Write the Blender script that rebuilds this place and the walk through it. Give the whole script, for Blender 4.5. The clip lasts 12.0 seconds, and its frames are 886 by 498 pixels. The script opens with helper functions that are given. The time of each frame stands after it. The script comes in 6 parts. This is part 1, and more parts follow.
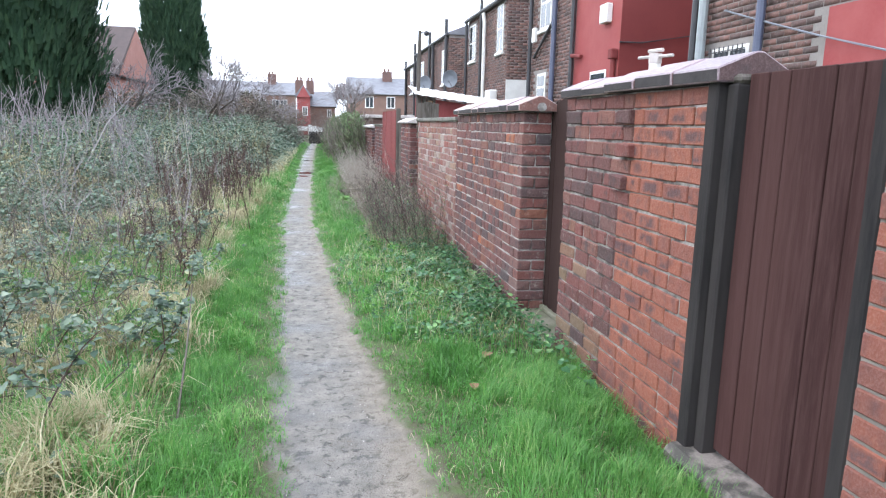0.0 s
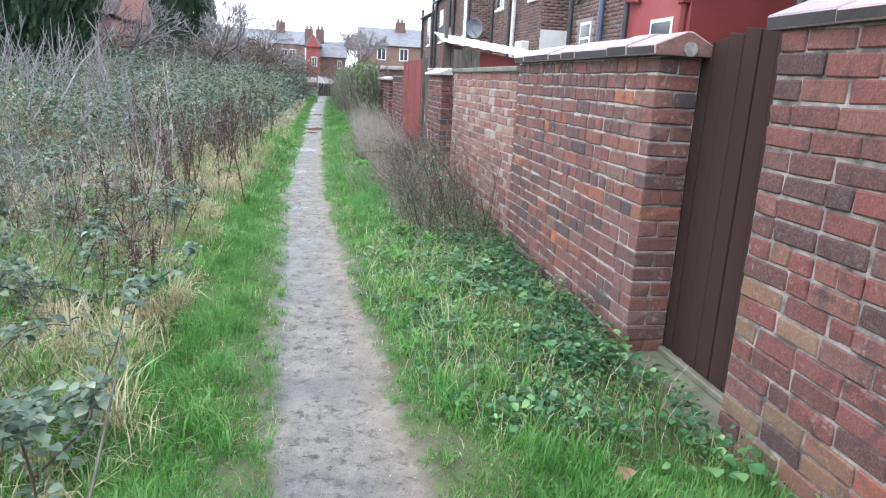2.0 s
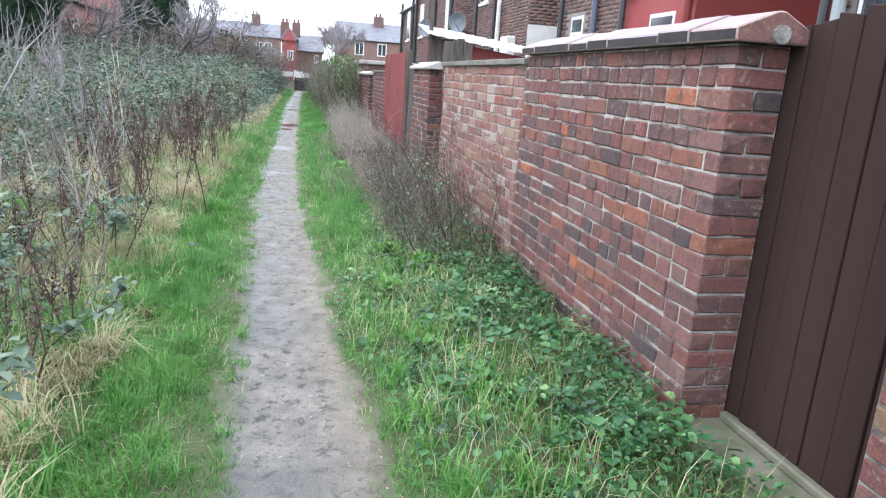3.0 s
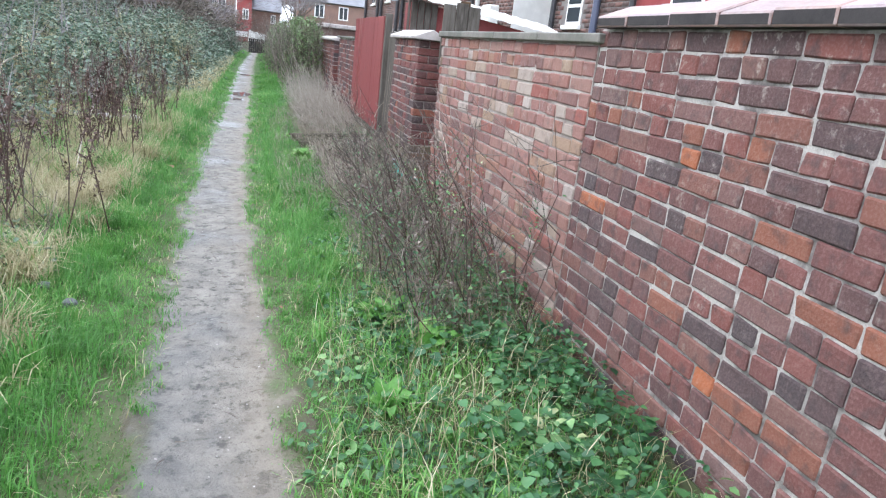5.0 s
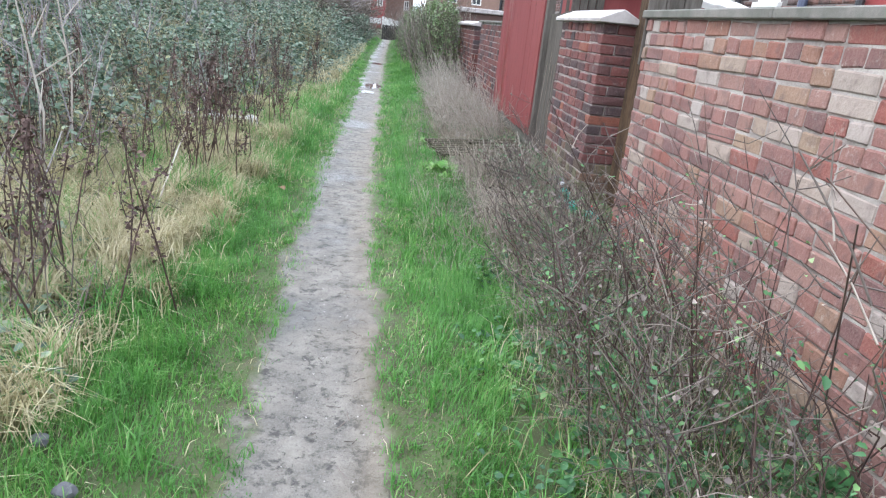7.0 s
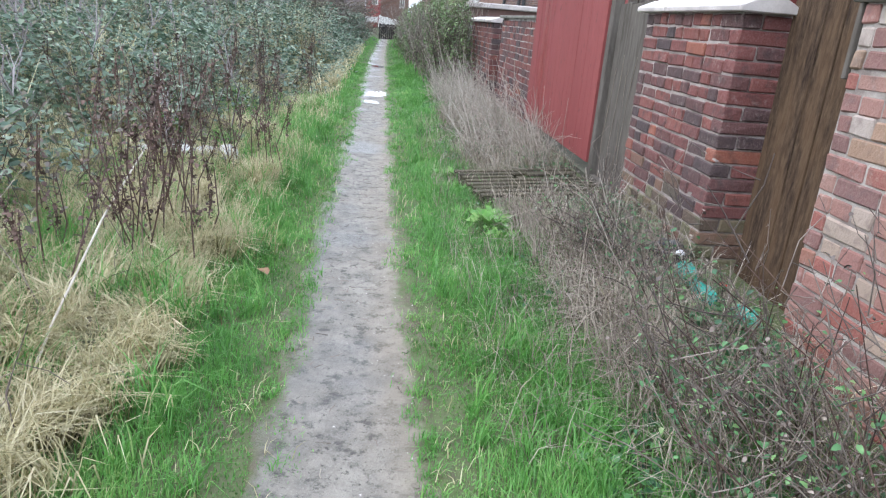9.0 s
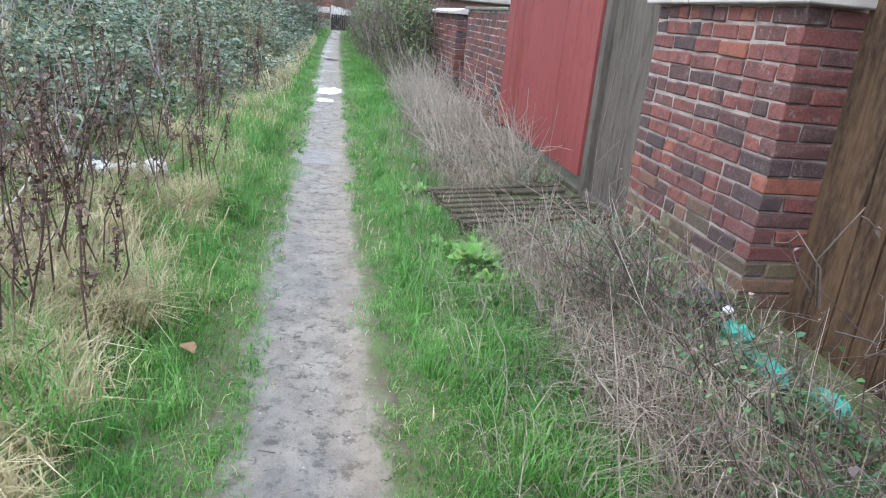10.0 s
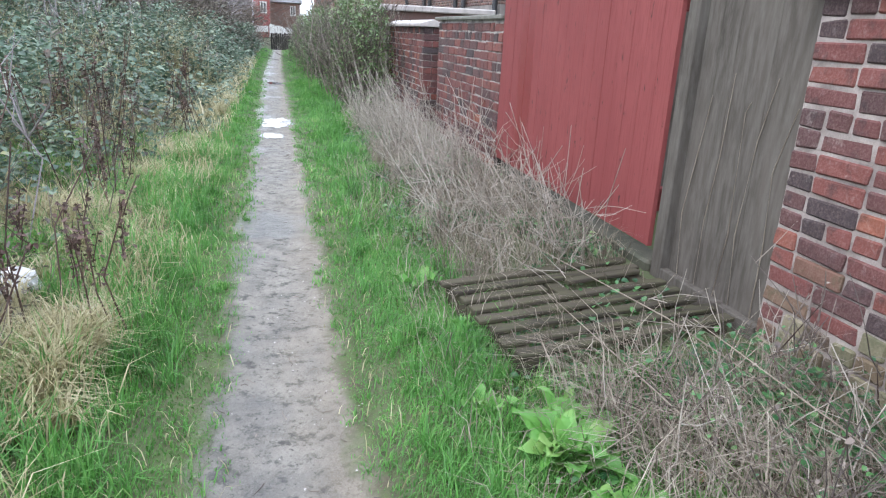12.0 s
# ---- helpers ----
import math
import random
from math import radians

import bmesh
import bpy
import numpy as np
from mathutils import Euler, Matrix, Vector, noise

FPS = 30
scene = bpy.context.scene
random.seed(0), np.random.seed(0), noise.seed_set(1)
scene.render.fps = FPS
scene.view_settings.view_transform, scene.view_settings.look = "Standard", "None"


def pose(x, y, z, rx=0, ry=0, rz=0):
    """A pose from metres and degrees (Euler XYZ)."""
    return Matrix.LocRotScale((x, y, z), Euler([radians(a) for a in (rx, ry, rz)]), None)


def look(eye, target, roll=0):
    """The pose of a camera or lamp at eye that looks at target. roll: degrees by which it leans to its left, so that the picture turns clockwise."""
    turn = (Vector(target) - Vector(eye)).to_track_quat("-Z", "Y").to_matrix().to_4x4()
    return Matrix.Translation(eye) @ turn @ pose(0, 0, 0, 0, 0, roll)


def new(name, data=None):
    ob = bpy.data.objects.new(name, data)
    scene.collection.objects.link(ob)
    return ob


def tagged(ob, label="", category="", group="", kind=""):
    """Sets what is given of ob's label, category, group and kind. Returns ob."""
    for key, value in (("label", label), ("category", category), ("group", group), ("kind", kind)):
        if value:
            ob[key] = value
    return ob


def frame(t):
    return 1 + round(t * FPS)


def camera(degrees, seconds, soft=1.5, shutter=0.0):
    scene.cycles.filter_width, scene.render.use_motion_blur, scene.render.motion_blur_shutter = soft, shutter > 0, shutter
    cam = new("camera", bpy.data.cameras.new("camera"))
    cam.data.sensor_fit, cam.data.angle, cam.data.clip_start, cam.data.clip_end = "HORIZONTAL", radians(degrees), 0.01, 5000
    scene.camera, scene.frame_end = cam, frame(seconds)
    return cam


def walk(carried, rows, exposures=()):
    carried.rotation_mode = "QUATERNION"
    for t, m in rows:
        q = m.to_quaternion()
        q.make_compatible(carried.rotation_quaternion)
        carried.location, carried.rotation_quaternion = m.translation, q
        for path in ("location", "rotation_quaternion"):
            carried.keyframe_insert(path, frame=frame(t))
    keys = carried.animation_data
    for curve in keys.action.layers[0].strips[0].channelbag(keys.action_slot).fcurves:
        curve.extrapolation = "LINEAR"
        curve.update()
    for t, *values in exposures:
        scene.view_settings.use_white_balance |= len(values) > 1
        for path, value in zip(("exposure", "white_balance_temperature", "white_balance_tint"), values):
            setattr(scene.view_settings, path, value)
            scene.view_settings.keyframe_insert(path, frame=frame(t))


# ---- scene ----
# camera and walk
cam = camera(67.1, 12.0, 1.2)
PATH = [
    (0, (0.029, -0.329, 1.42), (0.404, 1.602, 1.056), 1.3),
    (0.5, (0.022, 0.082, 1.408), (0.312, 2.018, 1.0), 3.0),
    (1, (-0.026, 0.565, 1.384), (0.309, 2.472, 0.881), 3.4),
    (1.5, (0.011, 1.017, 1.383), (0.355, 2.924, 0.89), 2.9),
    (2, (-0.014, 1.458, 1.371), (0.342, 3.364, 0.882), 2.9),
    (2.5, (0.036, 1.882, 1.345), (0.475, 3.766, 0.837), 3.0),
    (3, (0.001, 2.279, 1.34), (0.427, 4.17, 0.846), 3.8),
    (3.2, (-0.003, 2.466, 1.35), (0.433, 4.357, 0.864), 3.8),
    (4.8, (0.014, 3.86, 1.359), (0.609, 5.688, 0.806), 7.2),
    (5, (0.034, 4.019, 1.354), (0.594, 5.854, 0.79), 6.8),
    (5.5, (0.032, 4.405, 1.341), (0.388, 6.285, 0.759), 6.3),
    (6, (-0.01, 4.835, 1.349), (0.38, 6.702, 0.749), 7.4),
    (6.5, (0.023, 5.254, 1.347), (0.291, 7.139, 0.735), 6.5),
    (6.7, (0.027, 5.414, 1.342), (0.236, 7.302, 0.716), 6.0),
    (8.3, (-0.096, 6.793, 1.29), (0.186, 8.654, 0.613), 5.4),
    (8.5, (-0.118, 6.949, 1.292), (0.2, 8.804, 0.615), 5.6),
    (9, (-0.148, 7.391, 1.294), (0.064, 9.271, 0.646), 4.7),
    (9.5, (-0.194, 7.792, 1.282), (0.122, 9.656, 0.63), 6.1),
    (10, (-0.182, 8.222, 1.286), (0.161, 10.079, 0.626), 5.2),
    (10.5, (-0.237, 8.606, 1.283), (0.198, 10.44, 0.614), 5.5),
    (11, (-0.244, 9.017, 1.277), (0.171, 10.869, 0.648), 4.1),
    (11.5, (-0.241, 9.404, 1.279), (0.063, 11.28, 0.655), 2.2),
    (12, (-0.239, 9.844, 1.257), (0.239, 11.685, 0.64), 2.8),
]
walk(cam, [(t, look(eye, target, roll)) for t, eye, target, roll in PATH])

# world, sun, exposure: a bright overcast winter sky
world = bpy.data.worlds.new("overcast_sky")
scene.world = world
world.use_nodes = True
wn, wl = world.node_tree.nodes, world.node_tree.links
wn.clear()
sky = wn.new("ShaderNodeTexSky")
sky.sky_type, sky.sun_disc = "NISHITA", False
sky.sun_elevation, sky.sun_rotation = radians(38), radians(-60)
sky.air_density, sky.dust_density, sky.ozone_density = 1.0, 4.0, 1.0
cloud = wn.new("ShaderNodeMix")  # a closed white cloud sheet over the clear sky
cloud.data_type = "RGBA"
cloud.inputs[0].default_value = 0.86
cloud.inputs[7].default_value = (8.1, 9.1, 10.8, 1)
bg = wn.new("ShaderNodeBackground")
bg.inputs["Strength"].default_value = 0.15
wo = wn.new("ShaderNodeOutputWorld")
wl.new(sky.outputs[0], cloud.inputs[6])
wl.new(cloud.outputs[2], bg.inputs["Color"])
wl.new(bg.outputs[0], wo.inputs["Surface"])
sun = new("sun", bpy.data.lights.new("sun", "SUN"))
sun.data.energy, sun.data.angle, sun.data.color = 0.6, radians(30), (1.0, 0.98, 0.96)
sun.matrix_world = look((-6, -4, 8), (0, 0, 0))
scene.view_settings.exposure = 1.22


# ---- materials ----
def mat_nodes(name):
    m = bpy.data.materials.new(name)
    m.use_nodes = True
    nt = m.node_tree
    return m, nt, nt.nodes["Principled BSDF"]


def ramp(nt, stops, fac):
    r = nt.nodes.new("ShaderNodeValToRGB")
    e = r.color_ramp.elements
    while len(e) < len(stops):
        e.new(0.5)
    for el, (p, c) in zip(e, stops):
        el.position, el.color = p, (*c, 1)
    nt.links.new(fac, r.inputs[0])
    return r.outputs[0]


def position_noise(nt, scale, detail=4, rough=0.6, stretch=(1, 1, 1)):
    g = nt.nodes.new("ShaderNodeNewGeometry")
    mp = nt.nodes.new("ShaderNodeMapping")
    mp.inputs["Scale"].default_value = stretch
    nt.links.new(g.outputs["Position"], mp.inputs[0])
    n = nt.nodes.new("ShaderNodeTexNoise")
    n.inputs["Scale"].default_value, n.inputs["Detail"].default_value, n.inputs["Roughness"].default_value = scale, detail, rough
    nt.links.new(mp.outputs[0], n.inputs["Vector"])
    return n.outputs[0]


def mixc(nt, fac, a, b, mode="MIX"):
    m = nt.nodes.new("ShaderNodeMix")
    m.data_type, m.blend_type = "RGBA", mode
    for sock, v in ((m.inputs[0], fac), (m.inputs[6], a), (m.inputs[7], b)):
        if isinstance(v, (int, float)):
            sock.default_value = v
        elif isinstance(v, tuple):
            sock.default_value = (*v, 1)
        else:
            nt.links.new(v, sock)
    return m.outputs[2]


def bump(nt, bsdf, height, strength, dist=0.01):
    b = nt.nodes.new("ShaderNodeBump")
    b.inputs["Strength"].default_value, b.inputs["Distance"].default_value = strength, dist
    nt.links.new(height, b.inputs["Height"])
    nt.links.new(b.outputs[0], bsdf.inputs["Normal"])


def step_fac(nt, value, lo, hi):
    r = nt.nodes.new("ShaderNodeMapRange")
    r.inputs[1].default_value, r.inputs[2].default_value = lo, hi
    nt.links.new(value, r.inputs[0])
    return r.outputs[0]


def brick_mat(name, stops, rough=0.85, stain=(0.08, 0.06, 0.06), stain_amount=0.7, island=False, lime=0.35, burnt=0.0):
    """Fired clay: one tone a brick, grain, dark patches and pale lime smears."""
    m, nt, b = mat_nodes(name)
    if island:
        rnd = nt.nodes.new("ShaderNodeNewGeometry").outputs["Random Per Island"]
    else:
        rnd = nt.nodes.new("ShaderNodeObjectInfo").outputs["Random"]
    base = ramp(nt, stops, rnd)
    fine = position_noise(nt, 110, 4, 0.6)
    mid = position_noise(nt, 14, 4, 0.55)
    big = position_noise(nt, 1.6, 3)
    base = mixc(nt, step_fac(nt, fine, 0.45, 0.8), base, mixc(nt, 0.14, base, (0.6, 0.45, 0.38)))
    base = mixc(nt, step_fac(nt, mid, 0.52, 0.72), base, mixc(nt, stain_amount, base, stain))
    pale = nt.nodes.new("ShaderNodeMath")
    pale.operation = "MULTIPLY"
    nt.links.new(step_fac(nt, position_noise(nt, 22, 6, 0.75), 0.56, 0.72), pale.inputs[0])
    nt.links.new(step_fac(nt, big, 0.4, 0.7), pale.inputs[1])
    scaled = nt.nodes.new("ShaderNodeMath")
    scaled.operation = "MULTIPLY"
    scaled.inputs[1].default_value = lime
    nt.links.new(pale.outputs[0], scaled.inputs[0])
    base = mixc(nt, scaled.outputs[0], base, (0.5, 0.45, 0.4))
    if burnt:  # dark kiln marks in the middle of some bricks
        sep = nt.nodes.new("ShaderNodeSeparateXYZ")
        nt.links.new(nt.nodes.new("ShaderNodeTexCoord").outputs["Object"], sep.inputs[0])
        marks = [step_fac(nt, position_noise(nt, 9, 3, 0.6), 0.42, 0.55)]
        for axis, half in (("Y", 0.085), ("Z", 0.03)):
            away = nt.nodes.new("ShaderNodeMath")
            away.operation = "ABSOLUTE"
            nt.links.new(sep.outputs[axis], away.inputs[0])
            marks.append(step_fac(nt, away.outputs[0], half, half * 0.55))
        some = nt.nodes.new("ShaderNodeMath")
        some.operation = "FRACT"
        many = nt.nodes.new("ShaderNodeMath")
        many.operation = "MULTIPLY"
        many.inputs[1].default_value = 7.31
        nt.links.new(rnd, many.inputs[0])
        nt.links.new(many.outputs[0], some.inputs[0])
        marks.append(step_fac(nt, some.outputs[0], 0.45, 0.6))
        fac = marks[0]
        for k in marks[1:]:
            mul = nt.nodes.new("ShaderNodeMath")
            mul.operation = "MULTIPLY"
            nt.links.new(fac, mul.inputs[0])
            nt.links.new(k, mul.inputs[1])
            fac = mul.outputs[0]
        mul = nt.nodes.new("ShaderNodeMath")
        mul.operation = "MULTIPLY"
        mul.inputs[1].default_value = burnt
        nt.links.new(fac, mul.inputs[0])
        base = mixc(nt, mul.outputs[0], base, (0.075, 0.045, 0.05))
    nt.links.new(base, b.inputs["Base Color"])
    b.inputs["Roughness"].default_value = rough
    rough_h = nt.nodes.new("ShaderNodeMath")
    rough_h.operation = "MULTIPLY_ADD"
    rough_h.inputs[1].default_value = 3.5
    nt.links.new(position_noise(nt, 28, 4, 0.6), rough_h.inputs[0])
    nt.links.new(fine, rough_h.inputs[2])
    bump(nt, b, rough_h.outputs[0], 0.4, 0.006)
    return m


def rough_mat(name, a, b_, c=None, scale=6.0, fine=80.0, rough=0.85, bumps=0.4, stretch=(1, 1, 1), lo=0.35, hi=0.65, metal=0.0):
    """A weathered surface of two tones at a coarse and a fine scale."""
    m, nt, b = mat_nodes(name)
    big = position_noise(nt, scale, 5, 0.6, stretch)
    sm = position_noise(nt, fine, 5, 0.7, stretch)
    col = mixc(nt, step_fac(nt, big, lo, hi), a, b_)
    col = mixc(nt, step_fac(nt, sm, 0.4, 0.75), col, c if c else mixc(nt, 0.5, col, b_))
    nt.links.new(col, b.inputs["Base Color"])
    b.inputs["Roughness"].default_value, b.inputs["Metallic"].default_value = rough, metal
    bump(nt, b, sm, bumps, 0.004)
    return m


def dull(m, level=0.15, rough=0.8):
    b_ = m.node_tree.nodes["Principled BSDF"]
    b_.inputs["Specular IOR Level"].default_value, b_.inputs["Roughness"].default_value = level, rough
    return m


def leaf_mat(name, stops, rough=0.55, thin=0.25):
    m, nt, b = mat_nodes(name)
    g = nt.nodes.new("ShaderNodeNewGeometry")
    patch = position_noise(nt, 2.4, 5, 0.7)
    add = nt.nodes.new("ShaderNodeMath")
    add.operation = "MULTIPLY_ADD"
    add.inputs[1].default_value, add.inputs[2].default_value = 1.6, -0.57
    nt.links.new(patch, add.inputs[0])
    mul = nt.nodes.new("ShaderNodeMath")
    mul.operation = "MULTIPLY_ADD"
    mul.inputs[1].default_value = 0.55
    nt.links.new(g.outputs["Random Per Island"], mul.inputs[0])
    nt.links.new(add.outputs[0], mul.inputs[2])
    col = ramp(nt, stops, mul.outputs[0])
    nt.links.new(col, b.inputs["Base Color"])
    b.inputs["Roughness"].default_value = rough
    if thin:
        out = nt.nodes["Material Output"]
        tr = nt.nodes.new("ShaderNodeBsdfTranslucent")
        mx = nt.nodes.new("ShaderNodeMixShader")
        mx.inputs[0].default_value = thin
        nt.links.new(col, tr.inputs[0])
        nt.links.new(b.outputs[0], mx.inputs[1])
        nt.links.new(tr.outputs[0], mx.inputs[2])
        nt.links.new(mx.outputs[0], out.inputs[0])
    return m


M = {}
M["old_brick"] = brick_mat("old_brick", [(0, (0.058, 0.042, 0.046)), (0.15, (0.10, 0.052, 0.052)), (0.42, (0.14, 0.056, 0.052)), (0.62, (0.175, 0.06, 0.051)), (0.8, (0.14, 0.082, 0.077)), (0.94, (0.18, 0.07, 0.052)), (0.985, (0.22, 0.08, 0.05)), (1, (0.34, 0.105, 0.045))], stain=(0.055, 0.041, 0.044), stain_amount=0.8, lime=0.8)
M["soot_brick"] = brick_mat("soot_brick", [(0, (0.05, 0.03, 0.031)), (0.3, (0.10, 0.037, 0.035)), (0.65, (0.155, 0.047, 0.04)), (0.85, (0.12, 0.055, 0.05)), (1, (0.17, 0.065, 0.048))], stain=(0.045, 0.032, 0.034), stain_amount=0.8, lime=0.5)
M["ochre_brick"] = brick_mat("ochre_brick", [(0, (0.11, 0.075, 0.05)), (0.4, (0.185, 0.115, 0.068)), (0.7, (0.16, 0.066, 0.046)), (1, (0.23, 0.165, 0.105))], stain=(0.07, 0.055, 0.045), stain_amount=0.6, lime=0.8)
M["mossy_brick"] = brick_mat("mossy_brick", [(0, (0.075, 0.06, 0.045)), (0.4, (0.15, 0.075, 0.055)), (0.7, (0.12, 0.115, 0.065)), (1, (0.21, 0.18, 0.12))], stain=(0.06, 0.07, 0.035), stain_amount=0.75, lime=0.4)
M["new_brick"] = brick_mat("new_brick", [(0, (0.165, 0.06, 0.047)), (0.3, (0.22, 0.07, 0.046)), (0.75, (0.255, 0.082, 0.05)), (1, (0.185, 0.062, 0.046))], stain=(0.10, 0.05, 0.05), stain_amount=0.6, lime=0.1, burnt=0.85)
M["pale_brick"] = brick_mat("pale_brick", [(0, (0.16, 0.085, 0.08)), (0.25, (0.26, 0.125, 0.108)), (0.5, (0.27, 0.155, 0.13)), (0.68, (0.24, 0.075, 0.061)), (0.85, (0.29, 0.2, 0.14)), (1, (0.37, 0.32, 0.295))], stain=(0.12, 0.085, 0.083), stain_amount=0.6, lime=0.95)
M["dark_brick"] = brick_mat("dark_brick", [(0, (0.042, 0.031, 0.035)), (0.22, (0.08, 0.038, 0.039)), (0.6, (0.145, 0.045, 0.042)), (0.9, (0.175, 0.055, 0.045)), (1, (0.24, 0.08, 0.05))], stain=(0.04, 0.028, 0.03), lime=0.4)
M["far_brick"] = brick_mat("far_brick", [(0, (0.075, 0.05, 0.047)), (0.5, (0.13, 0.07, 0.06)), (1, (0.2, 0.10, 0.082))], island=True, lime=0.75)
M["mortar_old"] = rough_mat("mortar_old", (0.47, 0.44, 0.415), (0.10, 0.088, 0.083), scale=6, fine=120, lo=0.45, hi=0.64, bumps=0.8)
M["mortar_soot"] = rough_mat("mortar_soot", (0.38, 0.35, 0.325), (0.085, 0.074, 0.069), scale=7, fine=120, lo=0.38, hi=0.6, bumps=0.8)
M["mortar_new"] = rough_mat("mortar_new", (0.27, 0.235, 0.21), (0.16, 0.14, 0.125), scale=4, fine=120)
M["mortar_pale"] = rough_mat("mortar_pale", (0.46, 0.42, 0.385), (0.2, 0.165, 0.15), scale=6, fine=100, bumps=0.8)
m, nt, b = mat_nodes("coping_tile")  # plum and pink clay tiles, each fired differently
col = ramp(nt, [(0, (0.17, 0.125, 0.15)), (0.3, (0.29, 0.205, 0.225)), (0.6, (0.36, 0.265, 0.27)), (0.85, (0.37, 0.235, 0.2)), (1, (0.22, 0.18, 0.2))], nt.nodes.new("ShaderNodeObjectInfo").outputs["Random"])
col = mixc(nt, step_fac(nt, position_noise(nt, 7, 5, 0.7), 0.45, 0.7), col, mixc(nt, 0.55, col, (0.12, 0.10, 0.10)))
grain = position_noise(nt, 60, 5, 0.7)
col = mixc(nt, step_fac(nt, grain, 0.5, 0.8), col, (0.42, 0.37, 0.37))
nt.links.new(col, b.inputs["Base Color"])
b.inputs["Roughness"].default_value = 0.42
bump(nt, b, grain, 0.2, 0.004)
M["coping_tile"] = m
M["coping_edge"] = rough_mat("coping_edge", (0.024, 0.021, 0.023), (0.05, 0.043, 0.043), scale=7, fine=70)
M["worn_stone"] = rough_mat("worn_stone", (0.25, 0.215, 0.195), (0.06, 0.055, 0.048), scale=9, fine=80, rough=0.8, bumps=0.8, lo=0.42, hi=0.58)
M["dark_sill"] = rough_mat("dark_sill", (0.10, 0.092, 0.07), (0.05, 0.055, 0.035), scale=6, fine=70, rough=0.85, bumps=0.7)
M["coping_stone"] = rough_mat("coping_stone", (0.22, 0.2, 0.18), (0.12, 0.12, 0.1), scale=7, fine=70, rough=0.7)
M["mortar_house"] = rough_mat("mortar_house", (0.3, 0.27, 0.25), (0.16, 0.145, 0.14), scale=1.5, fine=60)
M["mortar_pier"] = rough_mat("mortar_pier", (0.40, 0.345, 0.32), (0.19, 0.155, 0.145), scale=8, fine=90, bumps=0.9)
M["slab_pale"] = rough_mat("slab_pale", (0.55, 0.5, 0.48), (0.38, 0.34, 0.33), scale=7, fine=70, rough=0.5)
M["concrete"] = rough_mat("concrete", (0.23, 0.215, 0.175), (0.10, 0.115, 0.066), scale=5, fine=90, rough=0.7)
M["brown_gate"] = rough_mat("brown_gate", (0.036, 0.016, 0.0155), (0.06, 0.028, 0.026), (0.072, 0.037, 0.035), scale=3, fine=40, rough=0.62, bumps=0.25, stretch=(1, 1, 0.08))
M["black_timber"] = rough_mat("black_timber", (0.014, 0.013, 0.014), (0.04, 0.035, 0.034), scale=6, fine=50, rough=0.55, stretch=(1, 1, 0.15))
M["red_paint"] = rough_mat("red_paint", (0.215, 0.053, 0.056), (0.255, 0.07, 0.072), (0.20, 0.045, 0.047), scale=2, fine=60, rough=0.55, bumps=0.2, stretch=(1, 1, 0.1))
M["red_paint_dark"] = rough_mat("red_paint_dark", (0.19, 0.03, 0.03), (0.21, 0.038, 0.036), scale=2, fine=60, rough=0.5, stretch=(1, 1, 0.1))
M["grey_board"] = rough_mat("grey_board", (0.115, 0.10, 0.088), (0.06, 0.052, 0.045), (0.155, 0.14, 0.125), scale=5, fine=30, rough=0.85, bumps=0.1, stretch=(1, 1, 0.16))
M["brown_board"] = rough_mat("brown_board", (0.088, 0.055, 0.034), (0.033, 0.022, 0.017), (0.125, 0.085, 0.056), scale=9, fine=45, rough=0.85, bumps=0.6, stretch=(1, 1, 0.22), lo=0.42, hi=0.6)
M["pallet_wood"] = rough_mat("pallet_wood", (0.09, 0.074, 0.06), (0.045, 0.039, 0.033), (0.09, 0.09, 0.05), scale=5, fine=60, rough=0.9, stretch=(0.1, 1, 1))
M["red_render"] = rough_mat("red_render", (0.27, 0.043, 0.045), (0.33, 0.075, 0.072), scale=1.5, fine=30, rough=0.7, bumps=0.2)
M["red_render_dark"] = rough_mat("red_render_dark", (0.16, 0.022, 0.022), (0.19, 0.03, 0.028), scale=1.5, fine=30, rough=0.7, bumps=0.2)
M["white_paint"] = rough_mat("white_paint", (0.8, 0.79, 0.77), (0.68, 0.67, 0.65), scale=4, fine=50, rough=0.5, bumps=0.1)
M["slate"] = rough_mat("slate", (0.2, 0.2, 0.22), (0.13, 0.13, 0.15), scale=2, fine=12, rough=0.55)
M["plum_tile"] = rough_mat("plum_tile", (0.055, 0.038, 0.037), (0.08, 0.052, 0.048), scale=2, fine=12, rough=0.7)
M["pink_brick"] = rough_mat("pink_brick", (0.36, 0.17, 0.135), (0.3, 0.135, 0.11), scale=2, fine=30, rough=0.85)
M["blue_pipe"] = rough_mat("blue_pipe", (0.07, 0.085, 0.14), (0.10, 0.11, 0.17), scale=4, fine=50, rough=0.4)
M["black_pipe"] = rough_mat("black_pipe", (0.03, 0.03, 0.035), (0.05, 0.05, 0.055), scale=4, fine=50, rough=0.45)
M["grey_pipe"] = rough_mat("grey_pipe", (0.33, 0.36, 0.38), (0.26, 0.29, 0.3), scale=4, fine=50, rough=0.4)
M["grey_dish"] = rough_mat("grey_dish", (0.22, 0.24, 0.28), (0.17, 0.185, 0.21), scale=4, fine=50, rough=0.5)
M["soil"] = rough_mat("soil", (0.075, 0.068, 0.042), (0.075, 0.10, 0.036), (0.075, 0.11, 0.04), scale=6, fine=60, rough=0.95, bumps=1.0)
M["bark"] = rough_mat("bark", (0.09, 0.07, 0.06), (0.14, 0.12, 0.10), scale=9, fine=60, rough=0.9)
